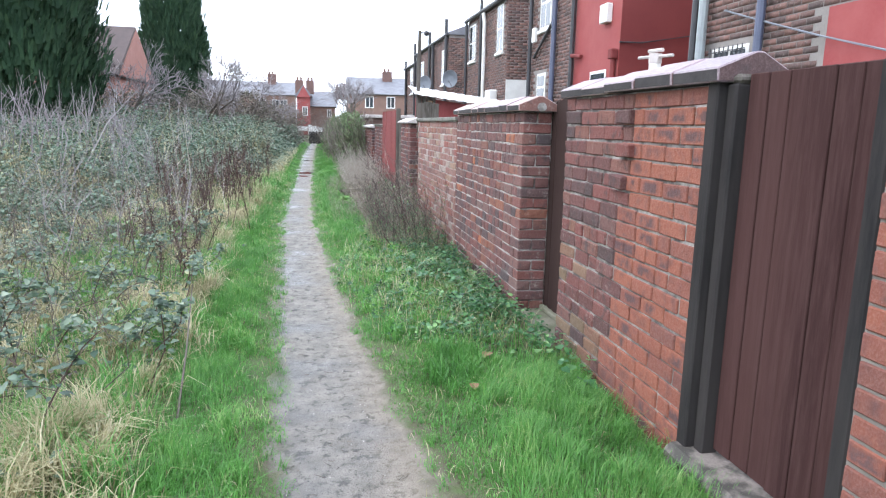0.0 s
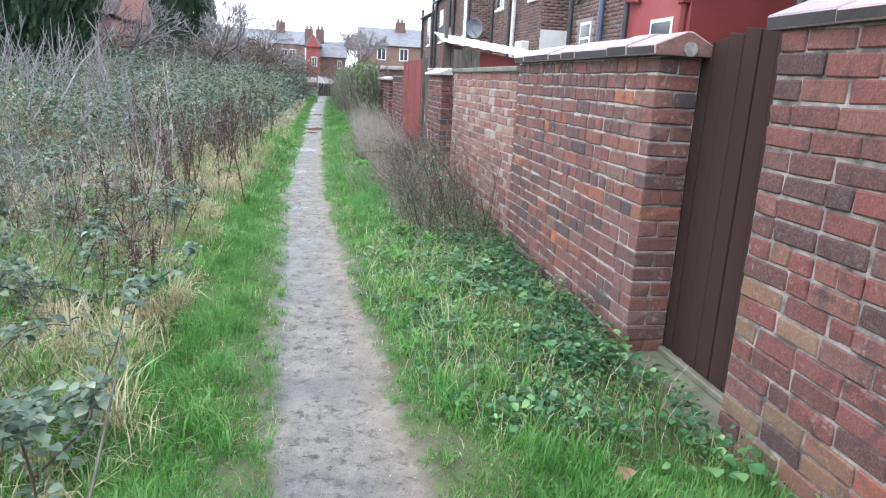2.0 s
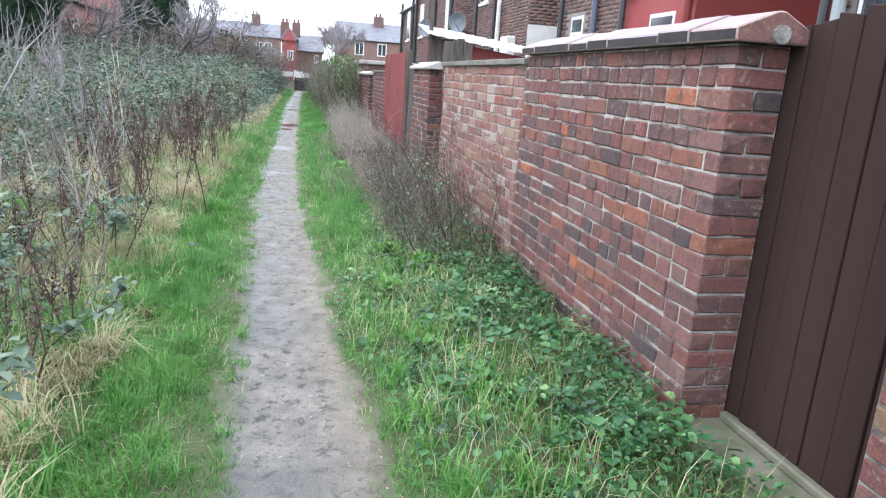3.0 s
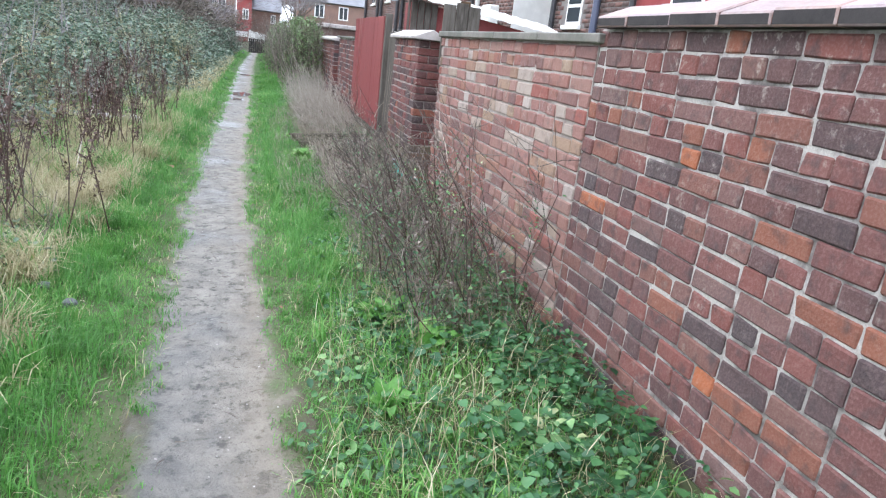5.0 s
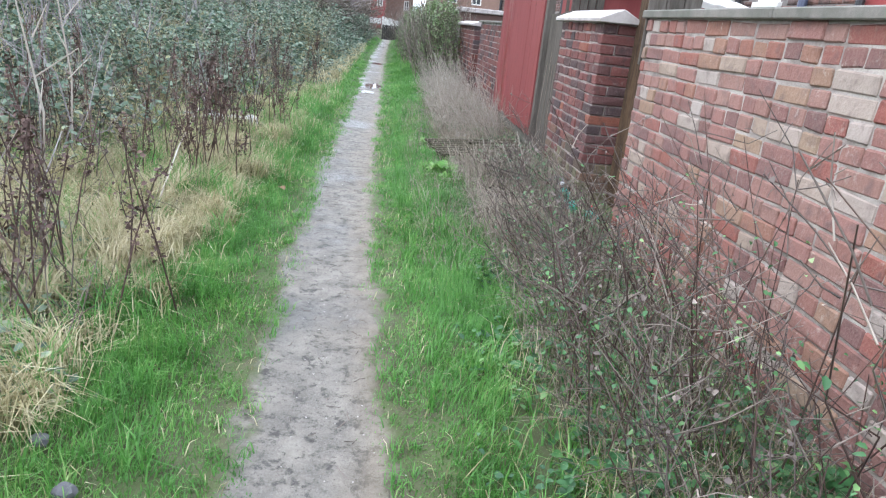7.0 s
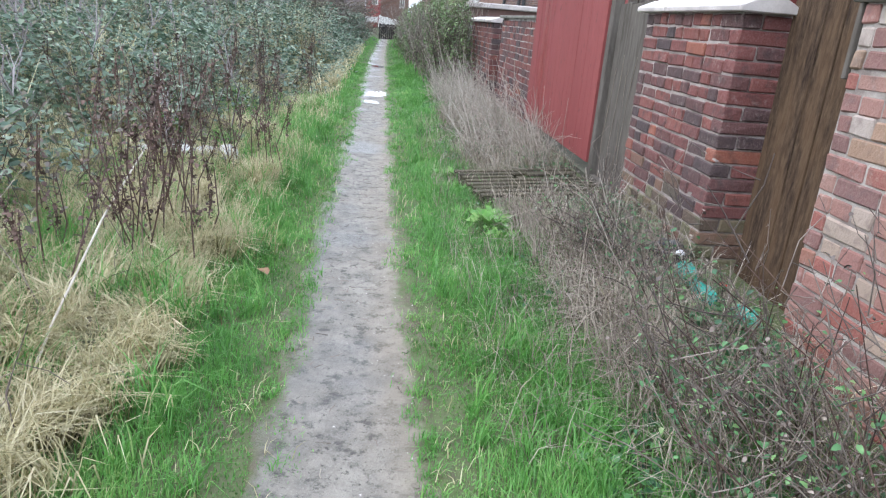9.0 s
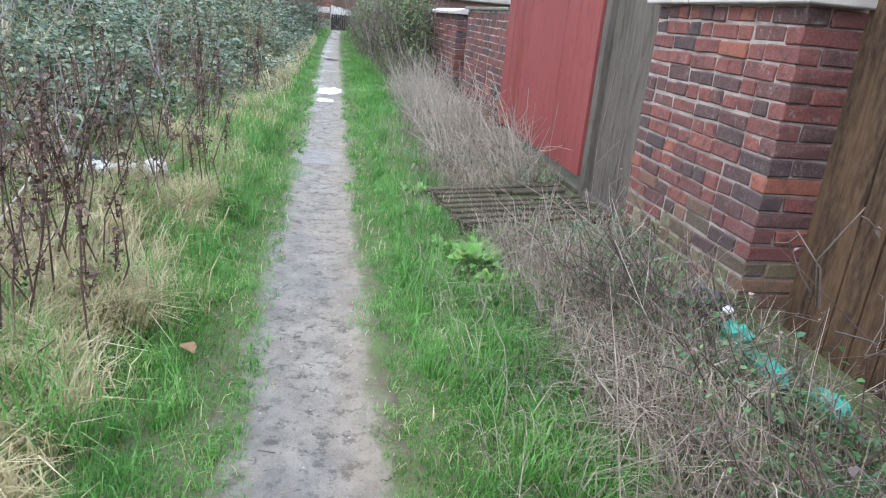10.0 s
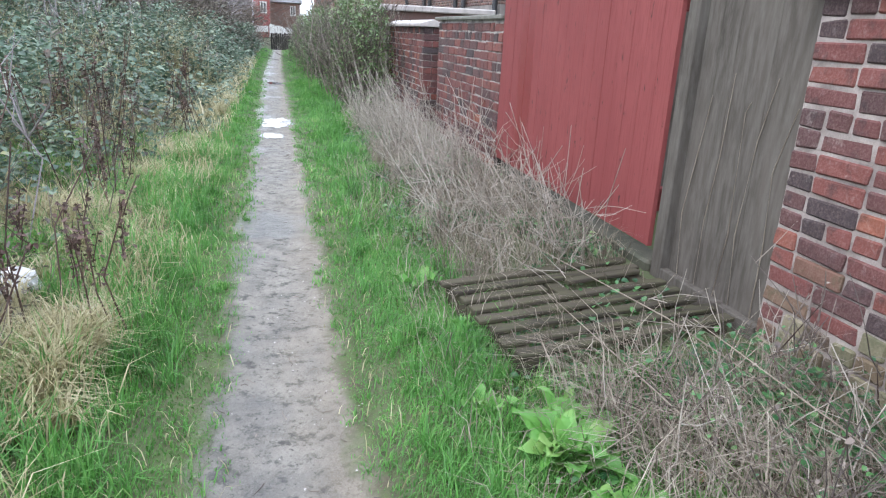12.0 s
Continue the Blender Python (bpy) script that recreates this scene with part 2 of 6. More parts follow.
M["dull_gate"] = rough_mat("dull_gate", (0.031, 0.0175, 0.0155), (0.046, 0.027, 0.024), (0.038, 0.023, 0.021), scale=3, fine=40, rough=0.7, bumps=0.3, stretch=(1, 1, 0.08))
dull(M["dull_gate"])
dull(M["brown_gate"]), dull(M["black_timber"], 0.2), dull(M["grey_board"], 0.1, 0.95), dull(M["brown_board"], 0.1, 0.95), dull(M["pallet_wood"], 0.1, 0.95)
m, nt, b = mat_nodes("red_gate_paint")  # chalky red paint, flaked along the grain
broad, grain = position_noise(nt, 2.2, 4, 0.6, (1, 1, 0.3)), position_noise(nt, 70, 4, 0.7, (1, 1, 0.08))
col = mixc(nt, step_fac(nt, broad, 0.35, 0.65), (0.21, 0.05, 0.05), (0.255, 0.068, 0.066))
col = mixc(nt, step_fac(nt, grain, 0.45, 0.75), col, (0.185, 0.04, 0.042))
col = mixc(nt, step_fac(nt, position_noise(nt, 24, 5, 0.7, (1, 1, 0.3)), 0.63, 0.67), col, (0.07, 0.025, 0.025))
nt.links.new(col, b.inputs["Base Color"])
b.inputs["Roughness"].default_value, b.inputs["Specular IOR Level"].default_value = 0.7, 0.25
bump(nt, b, grain, 0.15, 0.003)
M["red_paint"] = m
m, nt, b = mat_nodes("window_glass")
b.inputs["Base Color"].default_value = (0.05, 0.06, 0.07, 1)
b.inputs["Roughness"].default_value, b.inputs["Specular IOR Level"].default_value = 0.08, 0.8
M["glass"] = m

# path: trodden grey grit, wet in the hollows
m, nt, b = mat_nodes("wet_grit")
big, mid = position_noise(nt, 1.1, 4, 0.6), position_noise(nt, 7, 5, 0.65)
fine = position_noise(nt, 130, 6, 0.75)
col = mixc(nt, step_fac(nt, mid, 0.36, 0.66), (0.155, 0.142, 0.126), (0.28, 0.256, 0.222))
col = mixc(nt, step_fac(nt, fine, 0.5, 0.8), col, (0.33, 0.31, 0.285))
col = mixc(nt, step_fac(nt, position_noise(nt, 13, 6, 0.75), 0.52, 0.62), col, (0.075, 0.069, 0.063))
col = mixc(nt, step_fac(nt, position_noise(nt, 36, 5, 0.8), 0.57, 0.66), col, (0.055, 0.05, 0.046))
across = nt.nodes.new("ShaderNodeAttribute")  # -1 to 1 from one edge of the path to the other
across.attribute_name = "across"
rim = nt.nodes.new("ShaderNodeAttribute")  # 1 at the frayed edge
rim.attribute_name = "rim"


def added(a, b_, k):
    n_ = nt.nodes.new("ShaderNodeMath")
    n_.operation = "MULTIPLY_ADD"
    n_.inputs[1].default_value = k
    nt.links.new(b_, n_.inputs[0])
    nt.links.new(a, n_.inputs[2])
    return n_.outputs[0]


drift = position_noise(nt, 2.2, 5, 0.65, (1.5, 0.5, 1))
sand = step_fac(nt, added(across.outputs["Fac"], drift, 2.0), 0.95, 1.75)
col = mixc(nt, sand, col, mixc(nt, 0.38, col, (0.25, 0.195, 0.135)))
wet = step_fac(nt, added(big, across.outputs["Fac"], -0.10), 0.47, 0.64)
col = mixc(nt, wet, col, mixc(nt, 0.4, col, (0.075, 0.078, 0.088)))
fray = added(rim.outputs["Fac"], position_noise(nt, 9, 5, 0.7), 0.6)
earth = mixc(nt, step_fac(nt, position_noise(nt, 5, 5, 0.7), 0.4, 0.6), (0.105, 0.088, 0.056), (0.085, 0.125, 0.038))
col = mixc(nt, step_fac(nt, fray, 1.08, 1.36), col, earth)
nt.links.new(col, b.inputs["Base Color"])
rr = nt.nodes.new("ShaderNodeMapRange")
rr.inputs[1].default_value, rr.inputs[2].default_value, rr.inputs[3].default_value, rr.inputs[4].default_value = 0.2, 1.0, 0.75, 0.32
nt.links.new(wet, rr.inputs[0])
nt.links.new(rr.outputs[0], b.inputs["Roughness"])
bump(nt, b, added(fine, position_noise(nt, 24, 5, 0.7), 3.0), 0.7, 0.012)
M["grit"] = m
m, nt, b = mat_nodes("puddle_water")
b.inputs["Base Color"].default_value = (0.10, 0.09, 0.08, 1)
b.inputs["Roughness"].default_value, b.inputs["Specular IOR Level"].default_value = 0.03, 0.6
M["water"] = m

GREENS = [(0, (0.05, 0.15, 0.036)), (0.35, (0.09, 0.255, 0.055)), (0.7, (0.15, 0.37, 0.085)), (1, (0.34, 0.47, 0.18))]
M["grass"] = leaf_mat("grass_blade", GREENS, 0.42, 0.4)
M["weed_mix"] = leaf_mat("weed_leaf", [(0, (0.014, 0.05, 0.024)), (0.35, (0.04, 0.125, 0.05)), (0.65, (0.09, 0.235, 0.08)), (0.88, (0.24, 0.42, 0.16)), (1, (0.42, 0.46, 0.24))], 0.36, 0.3)
M["straw"] = leaf_mat("dead_grass", [(0, (0.10, 0.095, 0.04)), (0.25, (0.30, 0.27, 0.14)), (0.55, (0.52, 0.465, 0.29)), (0.85, (0.68, 0.61, 0.43)), (1, (0.74, 0.69, 0.54))], 0.65, 0.4)
M["dry_straw"] = leaf_mat("grey_straw", [(0, (0.10, 0.078, 0.062)), (0.4, (0.24, 0.195, 0.155)), (0.75, (0.40, 0.345, 0.28)), (1, (0.58, 0.52, 0.44))], 0.75, 0.25)
M["nettle"] = leaf_mat("nettle_leaf", [(0, (0.02, 0.075, 0.03)), (0.4, (0.045, 0.15, 0.055)), (0.75, (0.085, 0.225, 0.08)), (1, (0.2, 0.34, 0.14))], 0.36, 0.3)
M["dock"] = leaf_mat("dock_leaf", [(0, (0.09, 0.26, 0.05)), (0.6, (0.17, 0.40, 0.09)), (1, (0.36, 0.5, 0.18))], 0.4, 0.35)
M["bramble"] = leaf_mat("bramble_leaf", [(0, (0.022, 0.05, 0.034)), (0.3, (0.06, 0.108, 0.072)), (0.6, (0.13, 0.195, 0.13)), (0.85, (0.27, 0.325, 0.235)), (1, (0.44, 0.42, 0.2))], 0.42, 0.3)
M["privet"] = leaf_mat("privet_leaf", [(0, (0.07, 0.12, 0.05)), (0.6, (0.15, 0.23, 0.09)), (1, (0.3, 0.35, 0.18))], 0.5, 0.25)
M["conifer"] = leaf_mat("conifer_needles", [(0, (0.02, 0.055, 0.03)), (0.6, (0.04, 0.09, 0.045)), (1, (0.07, 0.13, 0.06))], 0.7, 0.2)
M["scrub"] = leaf_mat("scrub_leaf", [(0, (0.07, 0.06, 0.055)), (0.5, (0.14, 0.12, 0.10)), (1, (0.2, 0.19, 0.13))], 0.7, 0.2)
M["dark_twig"] = leaf_mat("dark_twig", [(0, (0.05, 0.038, 0.036)), (0.45, (0.12, 0.094, 0.083)), (0.75, (0.25, 0.205, 0.175)), (1, (0.45, 0.39, 0.33))], 0.8, 0)
M["rust_stalk"] = leaf_mat("rust_stalk", [(0, (0.04, 0.024, 0.021)), (0.6, (0.09, 0.052, 0.043)), (1, (0.2, 0.13, 0.10))], 0.8, 0)
M["pale_twig"] = leaf_mat("pale_twig", [(0, (0.25, 0.21, 0.18)), (0.6, (0.42, 0.37, 0.32)), (1, (0.56, 0.52, 0.47))], 0.8, 0)
M["grey_twig"] = leaf_mat("grey_twig", [(0, (0.18, 0.155, 0.16)), (0.6, (0.29, 0.26, 0.27)), (1, (0.43, 0.4, 0.4))], 0.8, 0)


# ---- helpers of this scene ----
rng = np.random.default_rng(7)


def part(name, bm, material, parent, label=""):
    me = bpy.data.meshes.new(name)
    bm.normal_update()
    bm.to_mesh(me)
    bm.free()
    for mt in (material if isinstance(material, (list, tuple)) else [material]):
        me.materials.append(mt)
    ob = new(name, me)
    if parent:
        ob.parent = parent
    if label:
        tagged(ob, label)
    return ob


def thing(name, label, category, group="", kind="", at=(0, 0, 0)):
    ob = new(name)
    ob.empty_display_size = 0.1
    ob.location = at
    return tagged(ob, label, category, group, kind)


def box(bm, x0, x1, y0, y1, z0, z1, bev=0.0, mat=0):
    r = bmesh.ops.create_cube(bm, size=1.0)
    vs = r["verts"]
    bmesh.ops.scale(bm, vec=(x1 - x0, y1 - y0, z1 - z0), verts=vs)
    bmesh.ops.translate(bm, vec=((x0 + x1) / 2, (y0 + y1) / 2, (z0 + z1) / 2), verts=vs)
    es = list({e for v in vs for e in v.link_edges})
    fs = list({f for v in vs for f in v.link_faces})
    for f in fs:
        f.material_index = mat
    if bev:
        bmesh.ops.bevel(bm, geom=es, offset=bev, segments=1, affect="EDGES")
    return vs


def boxed(name, dims, material, parent, label="", bev=0.004):
    bm = bmesh.new()
    box(bm, *dims, bev)
    return part(name, bm, material, parent, label)


def prism_y(bm, outline, y0, y1, mats=None):
    """An outline in x and z drawn out along y."""
    a = [bm.verts.new((x, y0, z)) for x, z in outline]
    c = [bm.verts.new((x, y1, z)) for x, z in outline]
    n = len(outline)
    faces = [bm.faces.new(a), bm.faces.new(c[::-1])]
    for i in range(n):
        f = bm.faces.new((a[i], c[i], c[(i + 1) % n], a[(i + 1) % n]))
        if mats:
            f.material_index = mats[i]
        faces.append(f)
    bmesh.ops.recalc_face_normals(bm, faces=faces)
    return faces


def prism_x(bm, outline, x0, x1):
    a = [bm.verts.new((x0, y, z)) for y, z in outline]
    c = [bm.verts.new((x1, y, z)) for y, z in outline]
    n = len(outline)
    faces = [bm.faces.new(a), bm.faces.new(c[::-1])]
    for i in range(n):
        faces.append(bm.faces.new((a[i], c[i], c[(i + 1) % n], a[(i + 1) % n])))
    bmesh.ops.recalc_face_normals(bm, faces=faces)


def tube(bm, points, radius, sides=8):
    """A round bar along a line of points."""
    rings = []
    for i, p in enumerate(points):
        p = Vector(p)
        d = (Vector(points[min(i + 1, len(points) - 1)]) - Vector(points[max(i - 1, 0)])).normalized()
        u = d.orthogonal().normalized()
        v = d.cross(u)
        r = radius[i] if isinstance(radius, (list, tuple)) else radius
        rings.append([bm.verts.new(p + r * (math.cos(a) * u + math.sin(a) * v)) for a in [2 * math.pi * k / sides for k in range(sides)]])
    for a, c in zip(rings, rings[1:]):
        off = min(range(sides), key=lambda k: (a[0].co - c[k].co).length)
        for k in range(sides):
            bm.faces.new((a[k], a[(k + 1) % sides], c[(k + 1 + off) % sides], c[(k + off) % sides]))
    bm.faces.new(rings[0][::-1])
    bm.faces.new(rings[-1])


def soup(name, verts, tris, material, parent=None, label="", category="", kind=""):
    """One mesh from arrays of vertices and triangles."""
    me = bpy.data.meshes.new(name)
    verts, tris = np.asarray(verts, np.float32).reshape(-1, 3), np.asarray(tris, np.int32).reshape(-1, 3)
    me.vertices.add(len(verts))
    me.vertices.foreach_set("co", verts.ravel())
    me.loops.add(len(tris) * 3)
    me.loops.foreach_set("vertex_index", tris.ravel())
    me.polygons.add(len(tris))
    me.polygons.foreach_set("loop_start", np.arange(0, len(tris) * 3, 3, dtype=np.int32))
    me.update(calc_edges=True)
    me.materials.append(material)
    ob = new(name, me)
    if parent:
        ob.parent = parent
    return tagged(ob, label, category, "", kind)


def smooth(a, lo, hi):
    t = np.clip((np.asarray(a, float) - lo) / (hi - lo), 0, 1)
    return t * t * (3 - 2 * t)


def wave(x, y, s=1.0, k=0.0):
    """A soft uneven field between about -1 and 1."""
    x, y = np.asarray(x, float) * s, np.asarray(y, float) * s
    return (np.sin(1.7 * x + 2.3 * y + k) + np.sin(-2.9 * x + 1.3 * y + 1.1 + k) + np.sin(4.3 * x + 3.7 * y + 2.7 * k) * 0.6 + np.sin(-5.1 * x + 6.7 * y + k) * 0.4) / 3


WALL_X = 1.57


def path_mid(y):
    y = np.asarray(y, float)
    return np.interp(y, [-8, -2, 2.2, 5.2, 9, 11, 16, 30, 60], [0.9, 0.48, 0.19, -0.01, -0.18, -0.23, -0.22, -0.2, 0.2])


def path_half(y):
    return np.interp(y, [-8, 2.2, 5.2, 9, 14, 40, 60], [0.40, 0.35, 0.29, 0.265, 0.255, 0.23, 0.2])


def ground_z(x, y):
    x, y = np.asarray(x, float), np.asarray(y, float)
    d = np.abs(x - path_mid(y)) - path_half(y)
    z = 0.012 * wave(x, y, 2.0) * smooth(d, 0, 0.4) + 0.03 * smooth(d, 0.0, 0.35)
    z = z + 0.11 * smooth(x, 0.45, 1.4) * smooth(y, 8.0, 11.0) * (1 - smooth(x, 2.0, 3.0))
    z = z + (0.05 + 0.06 * wave(x, y, 0.7)) * smooth(-x, 1.0, 2.5)
    z = z - 0.035 * smooth(x, 1.0, 1.45) * (1 - smooth(y, 6.5, 8.0))
    return z


# ---- ground and path ----
gx = np.concatenate([-np.geomspace(600, 7.2, 26), np.arange(-7, 7.01, 0.1), np.geomspace(7.2, 600, 26)])
gy = np.concatenate([-np.geomspace(300, 4.3, 18), np.arange(-4, 30.01, 0.1), np.geomspace(30.4, 900, 40)])
X, Y = np.meshgrid(gx, gy, indexing="ij")
D = np.abs(X - path_mid(Y)) - path_half(Y)
Zg = ground_z(X, Y) - 0.03 * (1 - smooth(D, -0.06, 0.0)) * (Y < 60)
n1, n2 = len(gx), len(gy)
idx = np.arange(n1 * n2).reshape(n1, n2)
q = np.stack([idx[:-1, :-1], idx[1:, :-1], idx[1:, 1:], idx[:-1, 1:]], -1).reshape(-1, 4)
soup("ground", np.stack([X, Y, Zg], -1), np.concatenate([q[:, [0, 1, 2]], q[:, [0, 2, 3]]]), M["soil"], None, "damp dark soil of the overgrown strip", "ground", "structure")

py = np.concatenate([np.arange(-3, 16, 0.04), np.arange(16, 52, 0.1)])
ps = np.linspace(-1.35, 1.35, 31)
PYm, PS = np.meshgrid(py, ps, indexing="ij")
PX = path_mid(PYm) + PS * path_half(PYm)
edge = np.abs(PS) + 0.14 * wave(PYm, PS, 1.7, 0.5) + 0.11 * wave(PYm, PS, 5.0, 1.5) + 0.05 * wave(PYm, PS, 13.0, 2.5)
PZ = 0.006 - 0.010 * (1 - PS ** 2) + (0.004 * wave(PX, PYm, 6) + 0.0045 * wave(PX, PYm, 17, 2)) * (1 - 0.9 * smooth(PYm, 6, 13)) - 0.05 * smooth(edge, 1.0, 1.38)
pn1, pn2 = len(py), len(ps)
idx = np.arange(pn1 * pn2).reshape(pn1, pn2)
q = np.stack([idx[:-1, :-1], idx[:-1, 1:], idx[1:, 1:], idx[1:, :-1]], -1).reshape(-1, 4)
ob = soup("path", np.stack([PX, PYm, PZ], -1), np.concatenate([q[:, [0, 1, 2]], q[:, [0, 2, 3]]]), M["grit"], None, "narrow trodden path of wet grey grit", "path", "structure")
ob.data.polygons.foreach_set("use_smooth", np.ones(len(ob.data.polygons), bool))
for label_, values in (("across", PS), ("rim", edge + 0.10 * (PS > 0))):
    ob.data.attributes.new(label_, "FLOAT", "POINT").data.foreach_set("value", np.ascontiguousarray(values, np.float32).ravel())


def puddle(y0, y1, side, half, z, seed):
    n = 120
    bm = bmesh.new()
    c = (y0 + y1) / 2
    vs = []
    for k in range(n):
        a = 2 * math.pi * k / n
        r = 1 + 0.12 * math.sin(2 * a + seed) + 0.07 * math.sin(5 * a + 2 * seed) + 0.10 * math.sin(9 * a + 3 * seed) + 0.09 * math.sin(23 * a + seed) + 0.06 * math.sin(41 * a)
        vs.append(bm.verts.new((float(path_mid(c)) + side + half * r * math.cos(a), c + (y1 - y0) / 2 * r * math.sin(a), z)))
    bm.faces.new(vs)
    tagged(part("puddle", bm, M["water"], None), "shallow rain puddle on the grit path", "puddle", "puddles on the path", "structure")


for args in ((18.6, 19.6, 0.0, 0.20, 0.0045, 1.0), (17.75, 18.2, -0.06, 0.13, 0.0035, 2.4), (25.2, 25.9, 0.0, 0.16, 0.004, 3.1)):
    puddle(*args)

# ---- boundary walls: cores and copings (their bricks come last) ----
COURSE = 0.0810


def wall_core(name, label, y0, y1, top, mortar, x=WALL_X, thick=0.23):
    w = thing(name, label, "wall", "", "structure")
    bm = bmesh.new()
    box(bm, x + 0.0085, x + thick, y0 + 0.013, y1 - 0.003, -0.3, top)
    part("mortar_core", bm, mortar, w)
    return w


def ridge_coping(parent, y0, y1, base, x=WALL_X, rise=0.115, dx=0.0, n=1):
    """Saddle-backed coping pieces, glazed on the slopes, near-black on the upright edges and underside."""
    cuts = np.linspace(y0, y1, n + 1) + np.concatenate([[0], rng.uniform(-0.045, 0.045, n - 1), [0]]) if n > 1 else np.array([y0, y1])
    for a, c in zip(cuts, cuts[1:]):
        bm = bmesh.new()
        j, k = rng.uniform(-0.009, 0.009), rng.uniform(-0.007, 0.007)
        o = [(x - 0.055 + dx + j, base), (x - 0.058 + dx + j, base + 0.05 + k), (x + 0.10 + dx + j, base + rise + k), (x + 0.13 + dx + j, base + rise + k), (x + 0.28 + dx + j, base + 0.035), (x + 0.275 + dx + j, base)]
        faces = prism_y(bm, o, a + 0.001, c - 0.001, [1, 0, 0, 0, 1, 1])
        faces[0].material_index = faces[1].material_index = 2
        bmesh.ops.bevel(bm, geom=[e for e in bm.edges], offset=0.006, segments=1, affect="EDGES")
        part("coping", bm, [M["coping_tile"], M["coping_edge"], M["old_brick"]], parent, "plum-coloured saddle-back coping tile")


def flat_coping(parent, y0, y1, base, x, thick, mat, n, over=0.035, tilt=0.0, label="flat stone coping"):
    cuts = np.linspace(y0, y1, n + 1)
    for a, c in zip(cuts, cuts[1:]):
        bm = bmesh.new()
        j = rng.uniform(-0.008, 0.008)
        prism_y(bm, [(x - over + j, base), (x - over + j, base + thick), (x + 0.115, base + thick + tilt), (x + 0.25, base + thick), (x + 0.25, base)], a + 0.004, c - 0.004)
        bmesh.ops.bevel(bm, geom=[e for e in bm.edges], offset=0.006, segments=1, affect="EDGES")
        part("coping", bm, mat, parent, label)


wall_0 = wall_core("wall_entry", "orange-red brick yard wall beside the brown gate", -2.5, 1.26, 1.60, M["mortar_new"])
wall_a = wall_core("wall_patched", "yard wall, old dark brick patched with orange brick", 2.13, 3.68, 1.60, M["mortar_soot"])
wall_b = wall_core("wall_old", "old red brick yard wall with a pillar end", 4.56, 6.97, 1.535, M["mortar_old"])
wall_c = wall_core("wall_pale", "faded pale brick yard wall with flaking lime", 6.97, 9.80, 1.47, M["mortar_pale"])
wall_d = wall_core("wall_pier", "short red brick wall pier with white pointing", 10.64, 11.88, 1.44, M["mortar_pier"], thick=0.27)
wall_e = wall_core("wall_far", "sooty old brick yard wall behind dead stalks", 15.32, 17.6, 1.38, M["mortar_old"], 1.60)
wall_f = wall_core("wall_far_pier", "crumbling brick pier beside the hedge", 18.4, 21.0, 1.31, M["mortar_old"], 1.60)
wall_g = wall_core("wall_hedge", "old brick yard wall behind the hedge", 21.8, 44.0, 1.25, M["mortar_old"], 1.65)
ridge_coping(wall_0, -2.5, 1.20, 1.60, n=5)
ridge_coping(wall_a, 2.02, 3.02, 1.605, n=3)
ridge_coping(wall_a, 3.02, 3.74, 1.60, dx=0.03, n=2)
ridge_coping(wall_b, 4.49, 6.92, 1.537, n=9)
flat_coping(wall_c, 6.92, 9.85, 1.47, WALL_X, 0.045, M["coping_stone"], 4, 0.03)
flat_coping(wall_d, 10.58, 11.95, 1.44, WALL_X, 0.03, M["slab_pale"], 3, 0.05, 0.07, "pale worn slab coping")
flat_coping(wall_e, 15.3, 17.65, 1.38, 1.60, 0.035, M["coping_stone"], 4)
flat_coping(wall_f, 18.35, 21.05, 1.31, 1.60, 0.04, M["slab_pale"], 4, 0.06, 0.05, "pale worn slab coping")
flat_coping(wall_g, 21.8, 44.0, 1.25, 1.65, 0.05, M["coping_stone"], 20)
# round tile end in the pillar's gable, bedded in mortar
bm = bmesh.new()
tube(bm, [(1.685, 4.478, 1.568), (1.685, 4.54, 1.568)], 0.034, 12)
part("ridge_end", bm, M["mortar_old"], wall_b, "mortar-filled round tile end")

# ---- gates ----
def plank_row(parent, name, x0, x1, y0, y1, z0, top, n, mat, gap=0.004, rag=0.0):
    cuts = np.linspace(y0, y1, n + 1)
    for a, c in zip(cuts, cuts[1:]):
        bm = bmesh.new()
        j = rng.uniform(-0.004, 0.004)
        ta, tc = top(a) + rng.uniform(-rag, rag), top(c) + rng.uniform(-rag, rag)
        o = [(a + gap / 2, z0 + rng.uniform(0, rag)), (c - gap / 2, z0), (c - gap / 2, tc), (a + gap / 2, ta)]
        prism_x(bm, o, x0 + j, x1 + j)
        bmesh.ops.bevel(bm, geom=[e for e in bm.edges], offset=0.003, segments=1, affect="EDGES")
        part(name, bm, mat, parent)


g1 = thing("yard_gate", "closed dark brown boarded gate between black timber posts", "gate")
plank_row(g1, "plank", 1.635, 1.66, 1.335, 1.985, 0.13, lambda y: 1.635, 6, M["brown_gate"])
boxed("gate_post", (1.55, 1.66, 2.055, 2.125, 0.05, 1.615), M["black_timber"], g1, "black painted timber post", 0.006)
boxed("stop_bead", (1.585, 1.665, 1.99, 2.05, 0.1, 1.60), M["black_timber"], g1, "peeling timber stop", 0.008)
boxed("gate_post", (1.58, 1.68, 1.265, 1.33, 0.05, 1.63), M["black_timber"], g1, "black painted timber post", 0.006)
boxed("post_cap", (1.59, 1.66, 1.985, 2.05, 1.60, 1.635), M["grey_board"], g1, "weathered post head", 0.012)
bm = bmesh.new()
box(bm, 1.49, 1.80, 1.2, 2.14, -0.15, 0.105, 0.03)
tagged(part("door_step", bm, M["worn_stone"], None), "worn stone step in front of the brown gate", "step")
g2 = thing("yard_gate", "closed brown plank gate with a ragged top", "gate")
